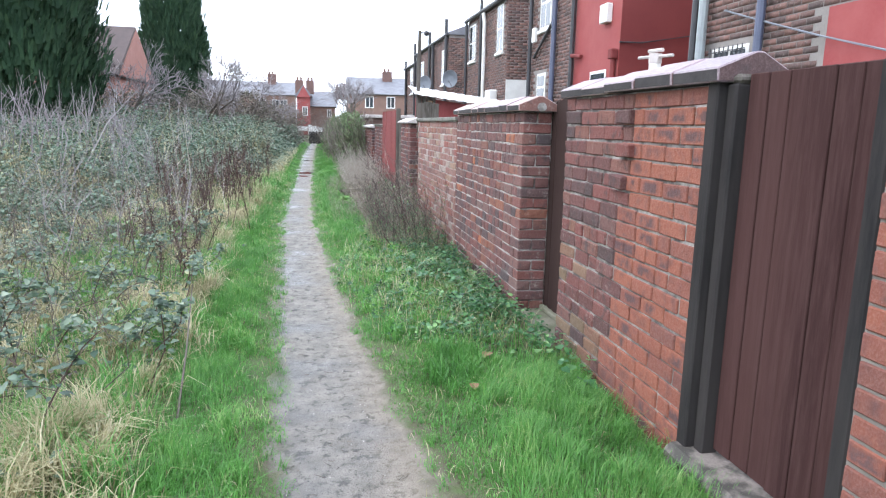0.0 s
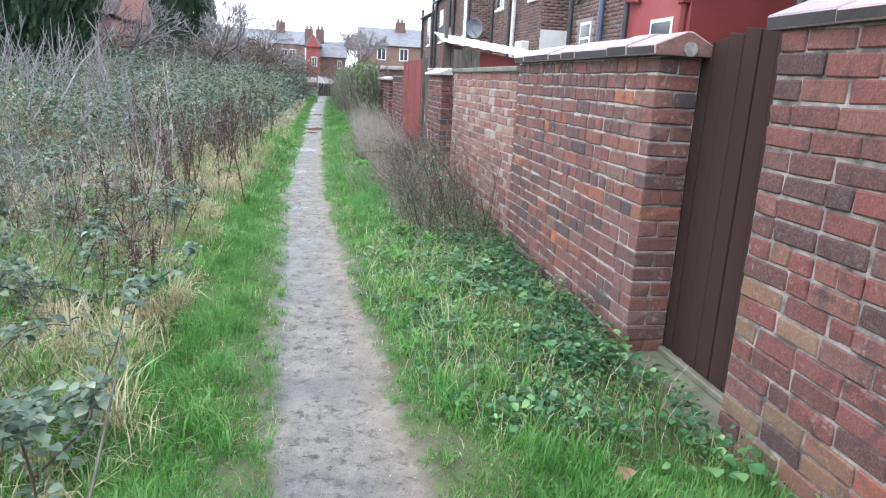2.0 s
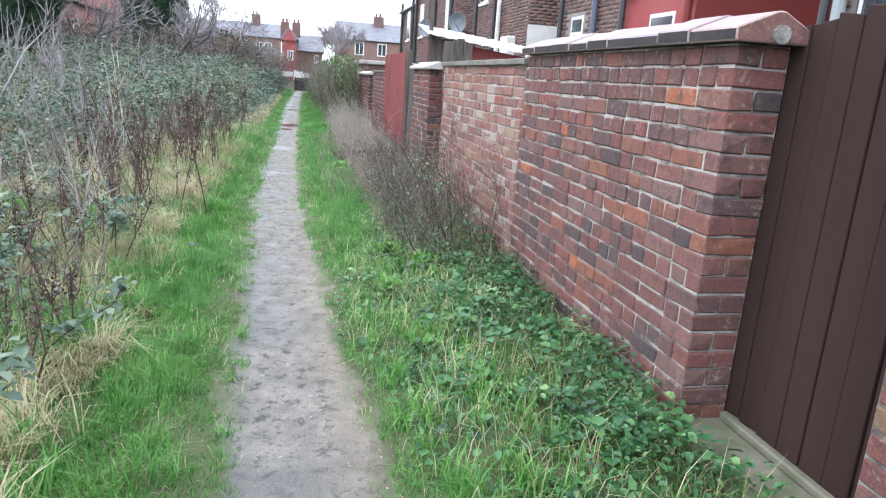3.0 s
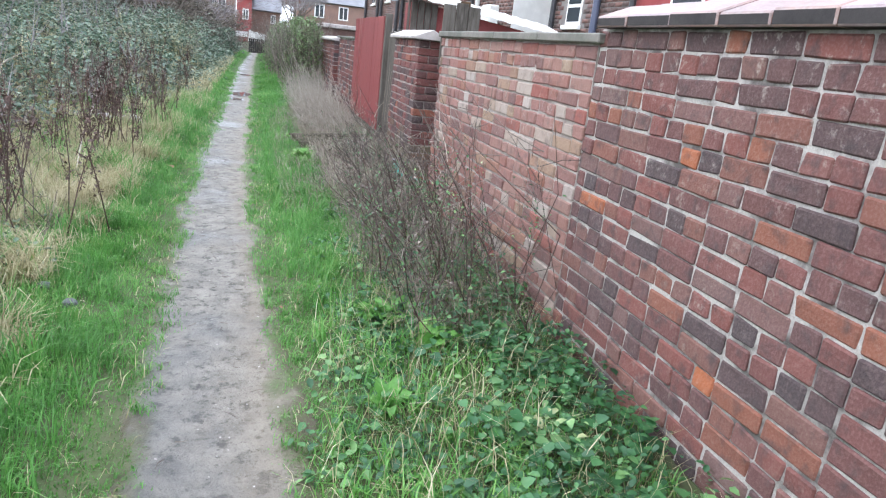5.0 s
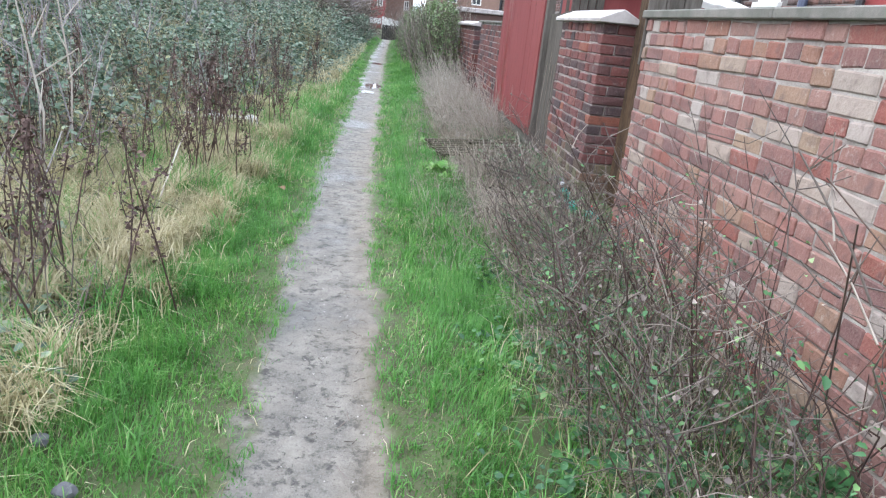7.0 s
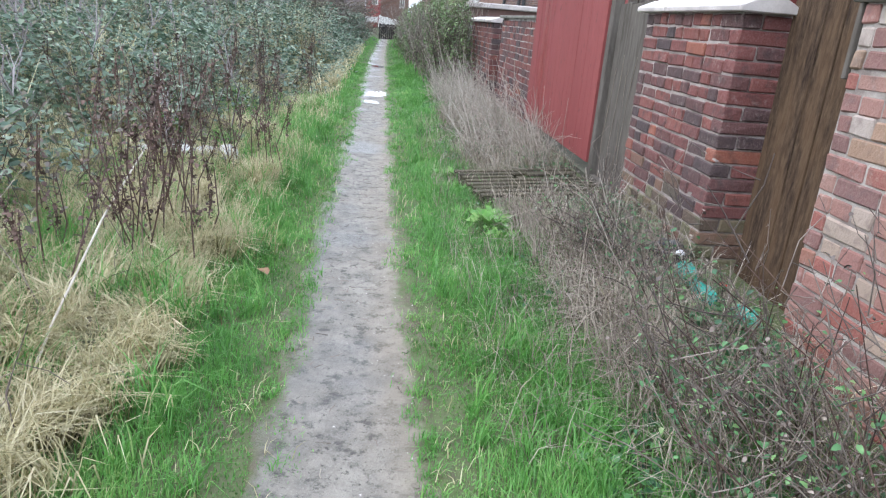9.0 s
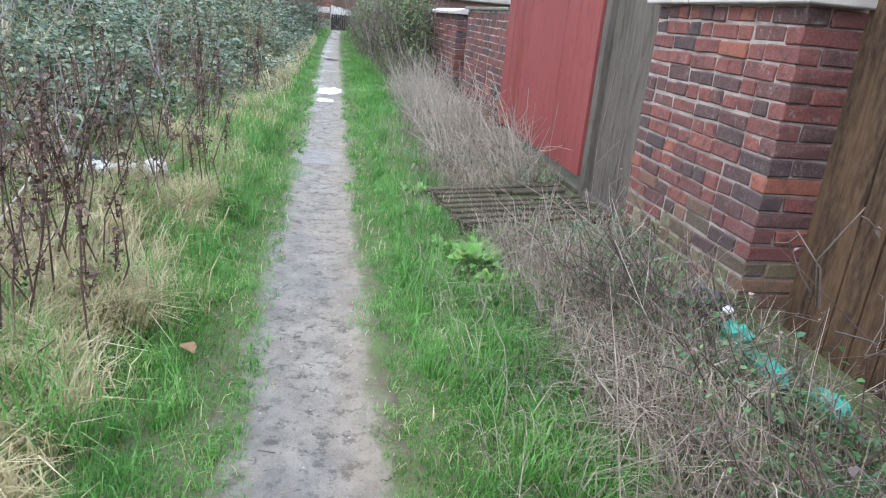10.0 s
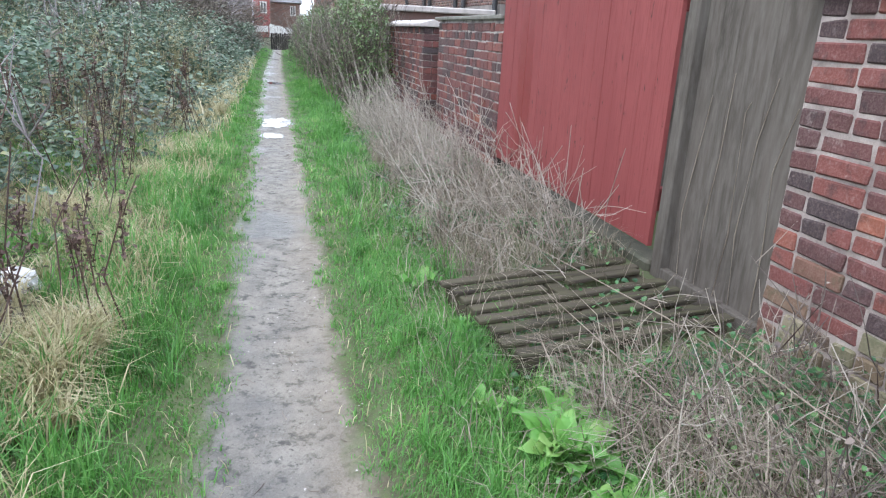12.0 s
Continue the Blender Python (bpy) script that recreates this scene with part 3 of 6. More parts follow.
plank_row(g2, "plank", 1.80, 1.825, 3.66, 4.60, 0.03, lambda y: 1.60 + 0.13 * (4.56 - y), 8, M["dull_gate"], gap=0.006, rag=0.022)
boxed("rail", (1.827, 1.87, 3.7, 4.54, 0.4, 0.5), M["dull_gate"], g2)
boxed("rail", (1.827, 1.87, 3.7, 4.54, 1.2, 1.3), M["dull_gate"], g2)
bm = bmesh.new()
box(bm, 1.49, 1.86, 3.66, 4.60, -0.15, 0.012, 0.012)
tagged(part("door_step", bm, M["concrete"], None), "mossy concrete threshold slab before the plank gate", "step")
bm = bmesh.new()
box(bm, 1.76, 1.80, 3.68, 4.55, 0.012, 0.05, 0.008)
tagged(part("threshold_bar", bm, M["concrete"], None), "raised mossy kerb under the plank gate", "step")

f1 = thing("board_fence", "rough brown vertical boards closing a gap", "fence")
plank_row(f1, "board", 1.80, 1.825, 9.84, 10.62, 0.0, lambda y: 1.72, 6, M["brown_board"], 0.006, 0.03)
for k in range(3):
    boxed("board", (1.56 + k * 0.11, 1.665 + k * 0.11, 9.802, 9.822, 1.2 if k < 2 else 0.0, 1.74 + 0.02 * (k % 2)), M["grey_board"], f1, "weathered grey board")
boxed("post", (1.72, 1.80, 9.83, 9.90, -0.1, 1.78), M["brown_board"], f1, "weathered timber post", 0.008)
f2 = thing("board_fence", "weathered grey boards beside the red gate", "fence")
plank_row(f2, "board", 1.63, 1.65, 11.9, 12.6, 0.02, lambda y: 1.50 + 0.04 * (12.6 - y), 3, M["grey_board"], 0.003, 0.01)
boxed("post", (1.58, 1.66, 12.6, 12.68, -0.1, 1.72), M["grey_board"], f2, "grey timber gate post", 0.008)
for k in range(5):
    yv = 11.98 + 0.13 * k
    bm = bmesh.new()
    tube(bm, [(1.622, yv, 0.1), (1.62, yv + 0.05 * math.sin(k * 2.1), 0.5), (1.622, yv + 0.03 * math.cos(k), 0.8 + 0.1 * (k % 3)), (1.622, yv - 0.04, 1.05 + 0.1 * (k % 2))], [0.003, 0.0026, 0.002, 0.0015], 5)
    part("ivy_stem", bm, M["dry_straw"], f2, "dead clinging ivy stem")
boxed("sill_board", (1.585, 1.63, 11.9, 12.6, 0.02, 0.2), M["grey_board"], f2)
g3 = thing("yard_gate", "closed red-painted boarded double gate", "gate")
cuts = np.linspace(12.72, 15.22, 19)
for i, (a, c) in enumerate(zip(cuts, cuts[1:])):
    bm = bmesh.new()
    prism_x(bm, [(a + 0.001, 0.275), (c - 0.001, 0.275), (c - 0.001, 1.69), (a + 0.001, 1.69)], 1.572 + rng.uniform(-0.0015, 0.0015), 1.60)
    bmesh.ops.bevel(bm, geom=[e for e in bm.edges], offset=0.0015, segments=1, affect="EDGES")
    part("board", bm, M["red_paint_dark"] if i in (13, 14) else M["red_paint"], g3)
boxed("rail", (1.60, 1.65, 12.74, 15.2, 0.45, 0.57), M["red_paint"], g3)
boxed("rail", (1.60, 1.65, 12.74, 15.2, 1.4, 1.52), M["red_paint"], g3)
boxed("gate_post", (1.60, 1.70, 15.22, 15.31, -0.1, 1.7), M["black_timber"], g3, "dark timber post")
bm = bmesh.new()
box(bm, 1.575, 1.72, 12.7, 15.25, -0.2, 0.2, 0.015)
tagged(part("gate_sill", bm, M["dark_sill"], None), "mossy stone sill under the red gate", "step")
f3 = thing("yard_gate", "dark boarded gate between two brick piers", "gate")
plank_row(f3, "plank", 1.80, 1.82, 17.6, 18.42, 0.0, lambda y: 1.2, 5, M["brown_board"])
f4 = thing("yard_gate", "dark boarded gate behind the hedge", "gate")
plank_row(f4, "plank", 1.80, 1.82, 21.0, 21.82, 0.0, lambda y: 1.2, 5, M["brown_board"])

# ---- terraced houses behind the yards ----
HX = 5.4


def brick_sheet(parent, plane, pos, a0, a1, z0, z1, mat, holes=(), length=0.235, proud=0.003):
    """Bricks of a distant wall in one mesh. plane 'x' faces the path, 'y' faces along it."""
    V, T = [], []
    face = np.array([[0, 2, 1], [0, 3, 2], [0, 1, 5], [0, 5, 4], [1, 2, 6], [1, 6, 5], [2, 3, 7], [2, 7, 6], [3, 0, 4], [3, 4, 7]])
    rows = int((z1 - z0) / 0.078)
    cnt = 0
    for r in range(rows):
        za, zc = z0 + r * 0.078, z0 + r * 0.078 + 0.067
        a = a0 - (r % 2) * length / 2
        while a < a1 - 0.02:
            p, s = max(a, a0), min(a + length - 0.011, a1)
            a += length
            if s - p < 0.03 or any(p < h[1] and s > h[0] and za < h[3] and zc > h[2] for h in holes):
                continue
            o, i = pos - proud + rng.uniform(-0.002, 0.002), pos + 0.02
            if plane == "x":
                v = [(o, p, za), (o, s, za), (o, s, zc), (o, p, zc), (i, p, za), (i, s, za), (i, s, zc), (i, p, zc)]
            else:
                v = [(p, o, za), (s, o, za), (s, o, zc), (p, o, zc), (p, i, za), (s, i, za), (s, i, zc), (p, i, zc)]
            V += v
            T.append(face + 8 * cnt)
            cnt += 1
    return soup("brickwork", V, np.concatenate(T), mat, parent, "", "", "stuff")


def sash(parent, y0, y1, z0, z1, x=HX, bars=1):
    w = boxed("window", (x - 0.01, x + 0.08, y0, y1, z0, z1), M["white_paint"], parent, "white-framed window", 0.006)
    n = bars + 1
    st = 0.06
    wy = (y1 - y0 - st * (n + 1)) / n
    for k in range(n):
        a = y0 + st + k * (wy + st)
        for za, zc in ((z0 + st, (z0 + z1) / 2 - st / 2), ((z0 + z1) / 2 + st / 2, z1 - st)):
            boxed("pane", (x - 0.014, x + 0.01, a, a + wy, za, zc), M["glass"], w, "", 0.0)
    boxed("sill", (x - 0.07, x + 0.02, y0 - 0.05, y1 + 0.05, z0 - 0.08, z0 - 0.002), M["white_paint"], w, "white sill", 0.01)


def pipe(parent, pts, r, mat, label="", name="downpipe"):
    bm = bmesh.new()
    tube(bm, pts, r, 10)
    return part(name, bm, mat, parent, label)


def outrigger(y0, y1, front_mat, label, eave=5.0, windows=(), rear=9.0):
    h = thing("terraced_house", label, "house", "terraced houses")
    bm = bmesh.new()
    box(bm, HX, rear, y0, y1, -0.3, eave)
    part("wall", bm, front_mat, h)
    bm = bmesh.new()
    prism_y(bm, [(HX - 0.12, eave), (HX - 0.12, eave + 0.06), (rear, eave + 1.5), (rear, eave)], y0 - 0.08, y1 + 0.08)
    part("roof", bm, M["slate"], h, "grey slate roof")
    pipe(h, [(HX - 0.1, y0 - 0.1, eave), (HX - 0.1, y1 + 0.1, eave - 0.01)], 0.055, M["black_pipe"], "black gutter", "gutter")
    for w in windows:
        sash(h, *w)
    return h


mb = M["mortar_house"]
h1 = outrigger(3.0, 8.64, mb, "red brick terraced house rear with barred window and red painted patch")
brick_sheet(h1, "x", HX, 3.0, 8.62, 1.2, 5.0, M["far_brick"], [(7.45, 8.35, 1.7, 2.55), (3.0, 6.2, 1.2, 2.75)])
boxed("painted_panel", (HX - 0.012, HX + 0.01, 3.0, 6.18, 1.2, 2.74), M["red_render"], h1, "red painted lower wall", 0.0)
sash(h1, 7.5, 8.3, 1.75, 2.52)
for k in range(8):
    pipe(h1, [(HX - 0.07, 7.54 + k * 0.1, 1.76), (HX - 0.07, 7.54 + k * 0.1, 2.52)], 0.008, M["black_pipe"], "", "window_bar")
for k in range(3):
    pipe(h1, [(HX - 0.07, 7.5, 1.9 + 0.28 * k), (HX - 0.07, 8.3, 1.9 + 0.28 * k)], 0.008, M["black_pipe"], "", "window_bar")
pipe(h1, [(HX - 0.1, 7.2, 0.2), (HX - 0.1, 7.2, 5.0)], 0.055, M["blue_pipe"], "blue-black downpipe")
pipe(h1, [(HX - 0.12, 8.42, 0.2), (HX - 0.12, 8.42, 5.0)], 0.065, M["grey_pipe"], "grey soil pipe")
pipe(h1, [(HX - 0.12, 8.62, 0.2), (HX - 0.12, 8.62, 5.0)], 0.05, M["black_pipe"])
h2 = outrigger(11.25, 13.40, M["red_render"], "red-painted terraced house rear extension")
# thin sheet over the near side, in a darker red than the front
boxed("side_wall", (HX + 0.002, 9.0, 11.236, 11.249, -0.3, 5.0), M["red_render_dark"], h2, "red painted side wall, darker than the front", 0.0)
sash(h2, 11.75, 12.5, 1.85, 2.52, bars=0)
bm = bmesh.new()
box(bm, HX - 0.12, HX, 11.62, 11.95, 3.34, 3.68, 0.015)
tagged(part("alarm_box", bm, M["white_paint"], None), "white alarm box on the red wall", "alarm box")
pipe(h2, [(HX - 0.02, 11.22, 2.95), (HX + 0.4, 11.2, 2.95), (HX + 1.6, 11.2, 3.15), (HX + 3.0, 11.2, 3.25)], 0.014, M["black_pipe"], "black cable", "cable")
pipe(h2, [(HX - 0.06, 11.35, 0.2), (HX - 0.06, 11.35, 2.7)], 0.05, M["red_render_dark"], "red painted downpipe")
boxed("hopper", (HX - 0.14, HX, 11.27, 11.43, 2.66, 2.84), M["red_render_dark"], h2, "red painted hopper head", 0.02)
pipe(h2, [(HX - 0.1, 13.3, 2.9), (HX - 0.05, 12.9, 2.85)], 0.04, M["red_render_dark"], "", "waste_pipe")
pipe(h2, [(HX - 0.08, 13.36, 0.2), (HX - 0.08, 13.36, 5.0)], 0.05, M["black_pipe"])
h3 = outrigger(13.44, 16.3, mb, "brown brick terraced house rear with blue downpipe")
brick_sheet(h3, "x", HX, 13.45, 16.28, 1.3, 5.0, M["far_brick"], [(14.9, 15.75, 3.65, 4.95), (15.1, 15.8, 2.0, 2.75)])
sash(h3, 14.95, 15.7, 3.7, 4.9)
sash(h3, 15.15, 15.75, 2.05, 2.7, bars=0)
pipe(h3, [(HX - 0.1, 14.45, 0.2), (HX - 0.1, 14.45, 5.0)], 0.06, M["blue_pipe"], "blue downpipe")
pipe(h3, [(HX - 0.08, 16.2, 0.2), (HX - 0.08, 16.2, 5.0)], 0.05, M["black_pipe"])
pipe(h3, [(HX - 0.06, 14.7, 3.75), (HX - 0.06, 15.9, 3.1)], 0.035, M["black_pipe"], "sloping waste pipe", "waste_pipe")
bm = bmesh.new()
box(bm, HX - 0.1, HX, 15.85, 16.05, 3.45, 3.8, 0.02)
tagged(part("alarm_box", bm, M["white_paint"], None), "white alarm box on the brown brick wall", "alarm box")
h4 = outrigger(18.55, 21.1, mb, "dark brick terraced house rear with white-painted base")
brick_sheet(h4, "x", HX, 18.56, 21.08, 1.3, 5.0, M["far_brick"], [(18.95, 19.7, 3.5, 4.95)])
brick_sheet(h4, "y", 18.55, HX, 7.6, 2.75, 5.0, M["far_brick"])
boxed("painted_base", (HX, 7.6, 18.53, 18.549, 0.0, 2.74), M["white_paint"], h4, "white painted lower wall", 0.0)
sash(h4, 19.0, 19.65, 3.55, 4.9)
pipe(h4, [(HX - 0.1, 20.85, 0.2), (HX - 0.1, 20.85, 4.6), (HX - 0.1, 21.0, 4.9)], 0.06, M["white_paint"], "white downpipe")
bm = bmesh.new()
box(bm, HX - 0.25, HX, 19.4, 20.0, 1.9, 2.5, 0.03)
tagged(part("flue_box", bm, M["white_paint"], None), "white boiler flue box on the rear wall", "flue")
h5 = outrigger(21.1, 23.5, mb, "dark brick terraced house rear with tall window")
brick_sheet(h5, "x", HX, 21.12, 23.48, 1.6, 5.0, M["far_brick"], [(22.3, 23.35, 3.5, 4.85)])
sash(h5, 22.4, 23.25, 3.6, 4.8)
pipe(h5, [(HX - 0.1, 21.3, 0.2), (HX - 0.1, 21.3, 5.4)], 0.05, M["black_pipe"])
pipe(h5, [(HX - 0.1, 23.4, 0.2), (HX - 0.1, 23.4, 5.0)], 0.05, M["black_pipe"])
for y0, y1, wy in ((27.0, 31.0, 27.5), (31.0, 35.6, 33.2), (35.6, 40.1, 37.0)):
    h = outrigger(y0, y1, mb, "brown brick terraced house rear, smaller in the distance", 5.0 if y0 < 35 else 4.6)
    brick_sheet(h, "x", HX, y0 + 0.02, y1 - 0.02, 2.0, 4.95 if y0 < 35 else 4.55, M["far_brick"])
    brick_sheet(h, "y", y0, HX, 7.2, 2.0, 4.95 if y0 < 35 else 4.55, M["far_brick"])
    sash(h, wy, wy + 0.9, 3.1, 4.5, HX - 0.02)
    pipe(h, [(HX - 0.1, y0 + 0.15, 0.2), (HX - 0.1, y0 + 0.15, 5.6)], 0.07, M["black_pipe"])
    pipe(h, [(HX - 0.1, y1 - 0.8, 0.2), (HX - 0.1, y1 - 0.8, 5.0)], 0.07, M["black_pipe"])
hm = thing("terrace_block", "long brick terrace behind the rear extensions", "house")
bm = bmesh.new()
box(bm, 9.0, 15.5, -14, 40.1, -0.3, 5.6)
part("wall", bm, M["pink_brick"], hm)
bm = bmesh.new()
prism_y(bm, [(8.8, 5.55), (12.2, 7.6), (15.7, 5.55)], -14.1, 40.2)
part("roof", bm, M["slate"], hm, "grey slate roof")


def dish(y, z, r, x=HX):
    d = thing("satellite_dish", "grey satellite dish on the rear wall", "satellite dish", "satellite dishes")
    bm = bmesh.new()
    rings = []
    for k in range(6):
        q_ = k / 5
        rings.append([bm.verts.new((x - 0.55 - 0.12 * q_ * q_, y + r * q_ * math.cos(a) + 0.25 * q_ * 0, z + r * 1.08 * q_ * math.sin(a))) for a in [2 * math.pi * i / 20 for i in range(20)]])
    for a, c in zip(rings[1:], rings[2:]):
        for i in range(20):
            bm.faces.new((a[i], a[(i + 1) % 20], c[(i + 1) % 20], c[i]))
    bm.faces.new(rings[1])
    bmesh.ops.rotate(bm, cent=(x - 0.55, y, z), matrix=Matrix.Rotation(radians(58), 3, "Z"), verts=bm.verts)
    bmesh.ops.solidify(bm, geom=bm.faces[:], thickness=0.012)
    part("reflector", bm, M["grey_dish"], d)
    bm = bmesh.new()
    tube(bm, [(x, y, z - 0.3), (x - 0.35, y, z - 0.25), (x - 0.52, y, z)], 0.02, 8)
    part("bracket", bm, M["black_pipe"], d)
    bm = bmesh.new()
    tube(bm, [(x - 0.5, y - 0.05, z - r), (x - 0.75, y - 0.5, z - 0.1)], 0.012, 6)
    part("arm", bm, M["black_pipe"], d)


dish(23.7, 3.05, 0.28)
dish(29.3, 3.2, 0.3)

# ---- shed and yard things seen over the walls ----
sh = thing("garden_shed", "lean-to shed with white corrugated roof and red wall", "shed")
bm = bmesh.new()
prism_y(bm, [(2.25, -0.1), (4.5, -0.1), (4.5, 1.72), (2.25, 2.0)], 14.1, 14.75)
part("wall", bm, M["red_paint"], sh, "red painted shed wall")
bm = bmesh.new()
xs = np.linspace(2.12, 4.7, 53)
top = [(x, 2.11 - 0.12 * (x - 2.12) + 0.007 * math.sin(k * math.pi / 2)) for k, x in enumerate(xs)]
prism_y(bm, top + [(x, z - 0.012) for x, z in top[::-1]], 13.9, 15.0)
for v in bm.verts:  # the roof rises away from the path's start
    v.co.z += 0.20 * (v.co.y - 14.15)
part("roof", bm, M["white_paint"], sh, "white corrugated sheet roof")
for k in range(4):
    boxed("board", (2.2 + k * 0.1, 2.29 + k * 0.1, 14.06, 14.09, -0.1, 2.03 - 0.013 * k), M["grey_board"], sh)
ex = thing("timber_post", "grey timber pole standing behind the wall", "pole")
bm = bmesh.new()
tube(bm, [(2.25, 14.4, -0.1), (2.26, 14.42, 1.9), (2.28, 14.4, 3.4)], [0.045, 0.042, 0.035], 8)
part("pole", bm, M["grey_board"], ex)
bm = bmesh.new()
bmesh.ops.create_icosphere(bm, subdivisions=2, radius=0.06)
bmesh.ops.translate(bm, vec=(2.42, 14.4, 3.35), verts=bm.verts)
tube(bm, [(2.28, 14.4, 3.36), (2.42, 14.4, 3.35)], 0.012, 6)
part("float_ball", bm, M["black_pipe"], ex, "dark round ball on a bracket")
tp = thing("rotary_post", "white post with a metal cross head behind the wall", "post")
bm = bmesh.new()
tube(bm, [(1.93, 3.29, -0.1), (1.93, 3.29, 1.81)], 0.033, 10)
part("post", bm, M["white_paint"], tp, "white painted post")
bm = bmesh.new()
tube(bm, [(1.90, 3.43, 1.832), (1.96, 3.15, 1.825)], 0.009, 8)
tube(bm, [(1.93, 3.29, 1.79), (1.93, 3.29, 1.845)], 0.036, 10)
tube(bm, [(1.92, 3.35, 1.862), (1.94, 3.23, 1.86)], 0.011, 8)
part("cross_head", bm, M["slab_pale"], tp, "weathered metal cross head")
ln = thing("washing_line", "sagging grey cable along the house wall", "cable")
bm = bmesh.new()
tube(bm, [(5.42, 8.05, 3.0), (5.33, 8.0, 2.98), (5.32, 7.1, 2.71), (5.32, 6.2, 2.45), (5.32, 5.3, 2.21), (5.34, 4.2, 1.93), (5.42, 3.2, 1.7)], 0.012, 6)
part("cable", bm, M["grey_dish"], ln)

# ---- far end: houses and fence across the path ----
def far_house(x0, x1, y0, y1, eave, ridge, wall, roof, label, along="x", windows=(), chimneys=(), base=-0.5, wpane=(0.9, 1.2)):
    h = thing("distant_house", label, "house", "distant houses")
    bm = bmesh.new()
    box(bm, x0, x1, y0, y1, base, eave)
    part("wall", bm, wall, h)
    bm = bmesh.new()
    if along == "x":
        prism_x(bm, [(y0 - 0.3, eave - 0.1), ((y0 + y1) / 2, ridge), (y1 + 0.3, eave - 0.1), (y1, eave - 0.2), (y0, eave - 0.2)], x0 - 0.2, x1 + 0.2)
    else:
        prism_y(bm, [(x0 - 0.25, eave - 0.1), ((x0 + x1) / 2, ridge), (x1 + 0.25, eave - 0.1), (x1, eave - 0.2), (x0, eave - 0.2)], y0 - 0.2, y1 + 0.2)
    part("roof", bm, roof, h)
    if along == "y":
        bm = bmesh.new()
        prism_y(bm, [(x0, eave - 0.25), ((x0 + x1) / 2, ridge - 0.12), (x1, eave - 0.25)], y0 - 0.22, y0 + 0.3)
        part("gable", bm, wall, h)
    for wx, wz in windows:
        w = boxed("window", (wx, wx + wpane[0], y0 - 0.06, y0 + 0.1, wz, wz + wpane[1]), M["white_paint"], h, "white window frame", 0.0)
        boxed("pane", (wx + 0.1, wx + wpane[0] / 2 - 0.04, y0 - 0.075, y0, wz + 0.1, wz + wpane[1] - 0.1), M["glass"], w, "", 0.0)
        boxed("pane", (wx + wpane[0] / 2 + 0.04, wx + wpane[0] - 0.1, y0 - 0.075, y0, wz + 0.1, wz + wpane[1] - 0.1), M["glass"], w, "", 0.0)
    for cx, cy, w_, zt in chimneys:
        c = boxed("chimney", (cx, cx + w_, cy, cy + 0.9, ridge - 0.8, zt), M["dark_far"], h, "brick chimney stack", 0.03)
        for k in range(int(w_ / 0.4)):
            bm = bmesh.new()
            tube(bm, [(cx + 0.25 + k * 0.4, cy + 0.45, zt - 0.02), (cx + 0.25 + k * 0.4, cy + 0.45, zt + 0.35)], 0.11, 8)
            part("chimney_pot", bm, M["dark_far"], c)
    return h


M["dark_far"] = rough_mat("sooty_brick", (0.12, 0.075, 0.065), (0.18, 0.10, 0.085), scale=2, fine=20)
M["brown_far"] = rough_mat("brown_house_brick", (0.2, 0.12, 0.10), (0.25, 0.15, 0.12), scale=2, fine=20)
far_house(-14.0, -2.4, 90, 98, 4.9, 6.6, M["brown_far"], M["slate"], "distant brown brick terrace with slate roof", "x", [(-6.9, 3.1), (-5.2, 3.0), (-4.2, 3.0)], [(-5.9, 93, 1.1, 7.6)])
far_house(-1.75, -0.35, 75, 82, 4.3, 5.4, M["red_render"], M["slate"], "distant red-painted gabled house", "y", [(-1.2, 2.1)], [(-2.0, 79, 0.9, 6.1), (-0.8, 79, 0.9, 6.1)], wpane=(0.6, 1.0))
far_house(-0.35, 2.4, 78, 86, 3.3, 5.0, M["brown_far"], M["slate"], "distant brick house with slate roof", "x", [(1.5, 2.0)], [(2.6, 82, 1.5, 5.6)], wpane=(0.5, 0.9))
far_house(3.7, 12, 70, 78, 4.5, 6.3, M["brown_far"], M["slate"], "distant brick house with grey slate roof", "x", [(5.2, 3.0), (7.4, 3.0)], [(7.3, 73, 1.0, 6.9)])
far_house(-16.5, -8.95, 33.6, 40.6, 3.5, 5.95, M["pink_brick"], M["plum_tile"], "pinkish brick house with gable towards the path", "x")
bm = bmesh.new()
prism_x(bm, [(33.6, 3.35), (37.1, 5.8), (40.6, 3.35)], -8.94, -8.70)
gab = tagged(part("gable_wall", bm, M["pink_brick"], None), "pinkish brick gable end wall", "wall", "", "structure")
wf = thing("white_fence", "white-painted fence across the far end", "fence")
for k in range(9):
    boxed("panel", (-0.35 + k * 0.14, -0.22 + k * 0.14, 48.0, 48.05, 0.6, 1.25 - 0.02 * (k % 3) - 0.025 * k), M["white_paint"], wf, "", 0.004)
boxed("panel", (-1.15, -0.42, 50.0, 50.05, 0.8, 1.12), M["white_paint"], wf, "white painted panel", 0.004)
bn = thing("dark_fence", "dark boarded fence at the end of the path", "fence")
for k in range(10):
    boxed("board", (-0.3 + k * 0.11, -0.2 + k * 0.11, 46.5, 46.54, -0.1, 0.82 - 0.03 * (k % 2)), M["black_timber"], bn, "", 0.004)
# rear brick lean-to above the hedge
lt = thing("brick_outhouse", "low brick outhouse with pale lintel and flat roof", "outhouse")
bm = bmesh.new()
box(bm, 1.95, 4.2, 24.0, 30.0, -0.1, 1.62)
part("wall", bm, M["dark_far"], lt)
bm = bmesh.new()
box(bm, 1.85, 4.3, 23.9, 30.1, 1.62, 1.74, 0.02)
part("roof", bm, M["slab_pale"], lt, "pale flat roof slab")


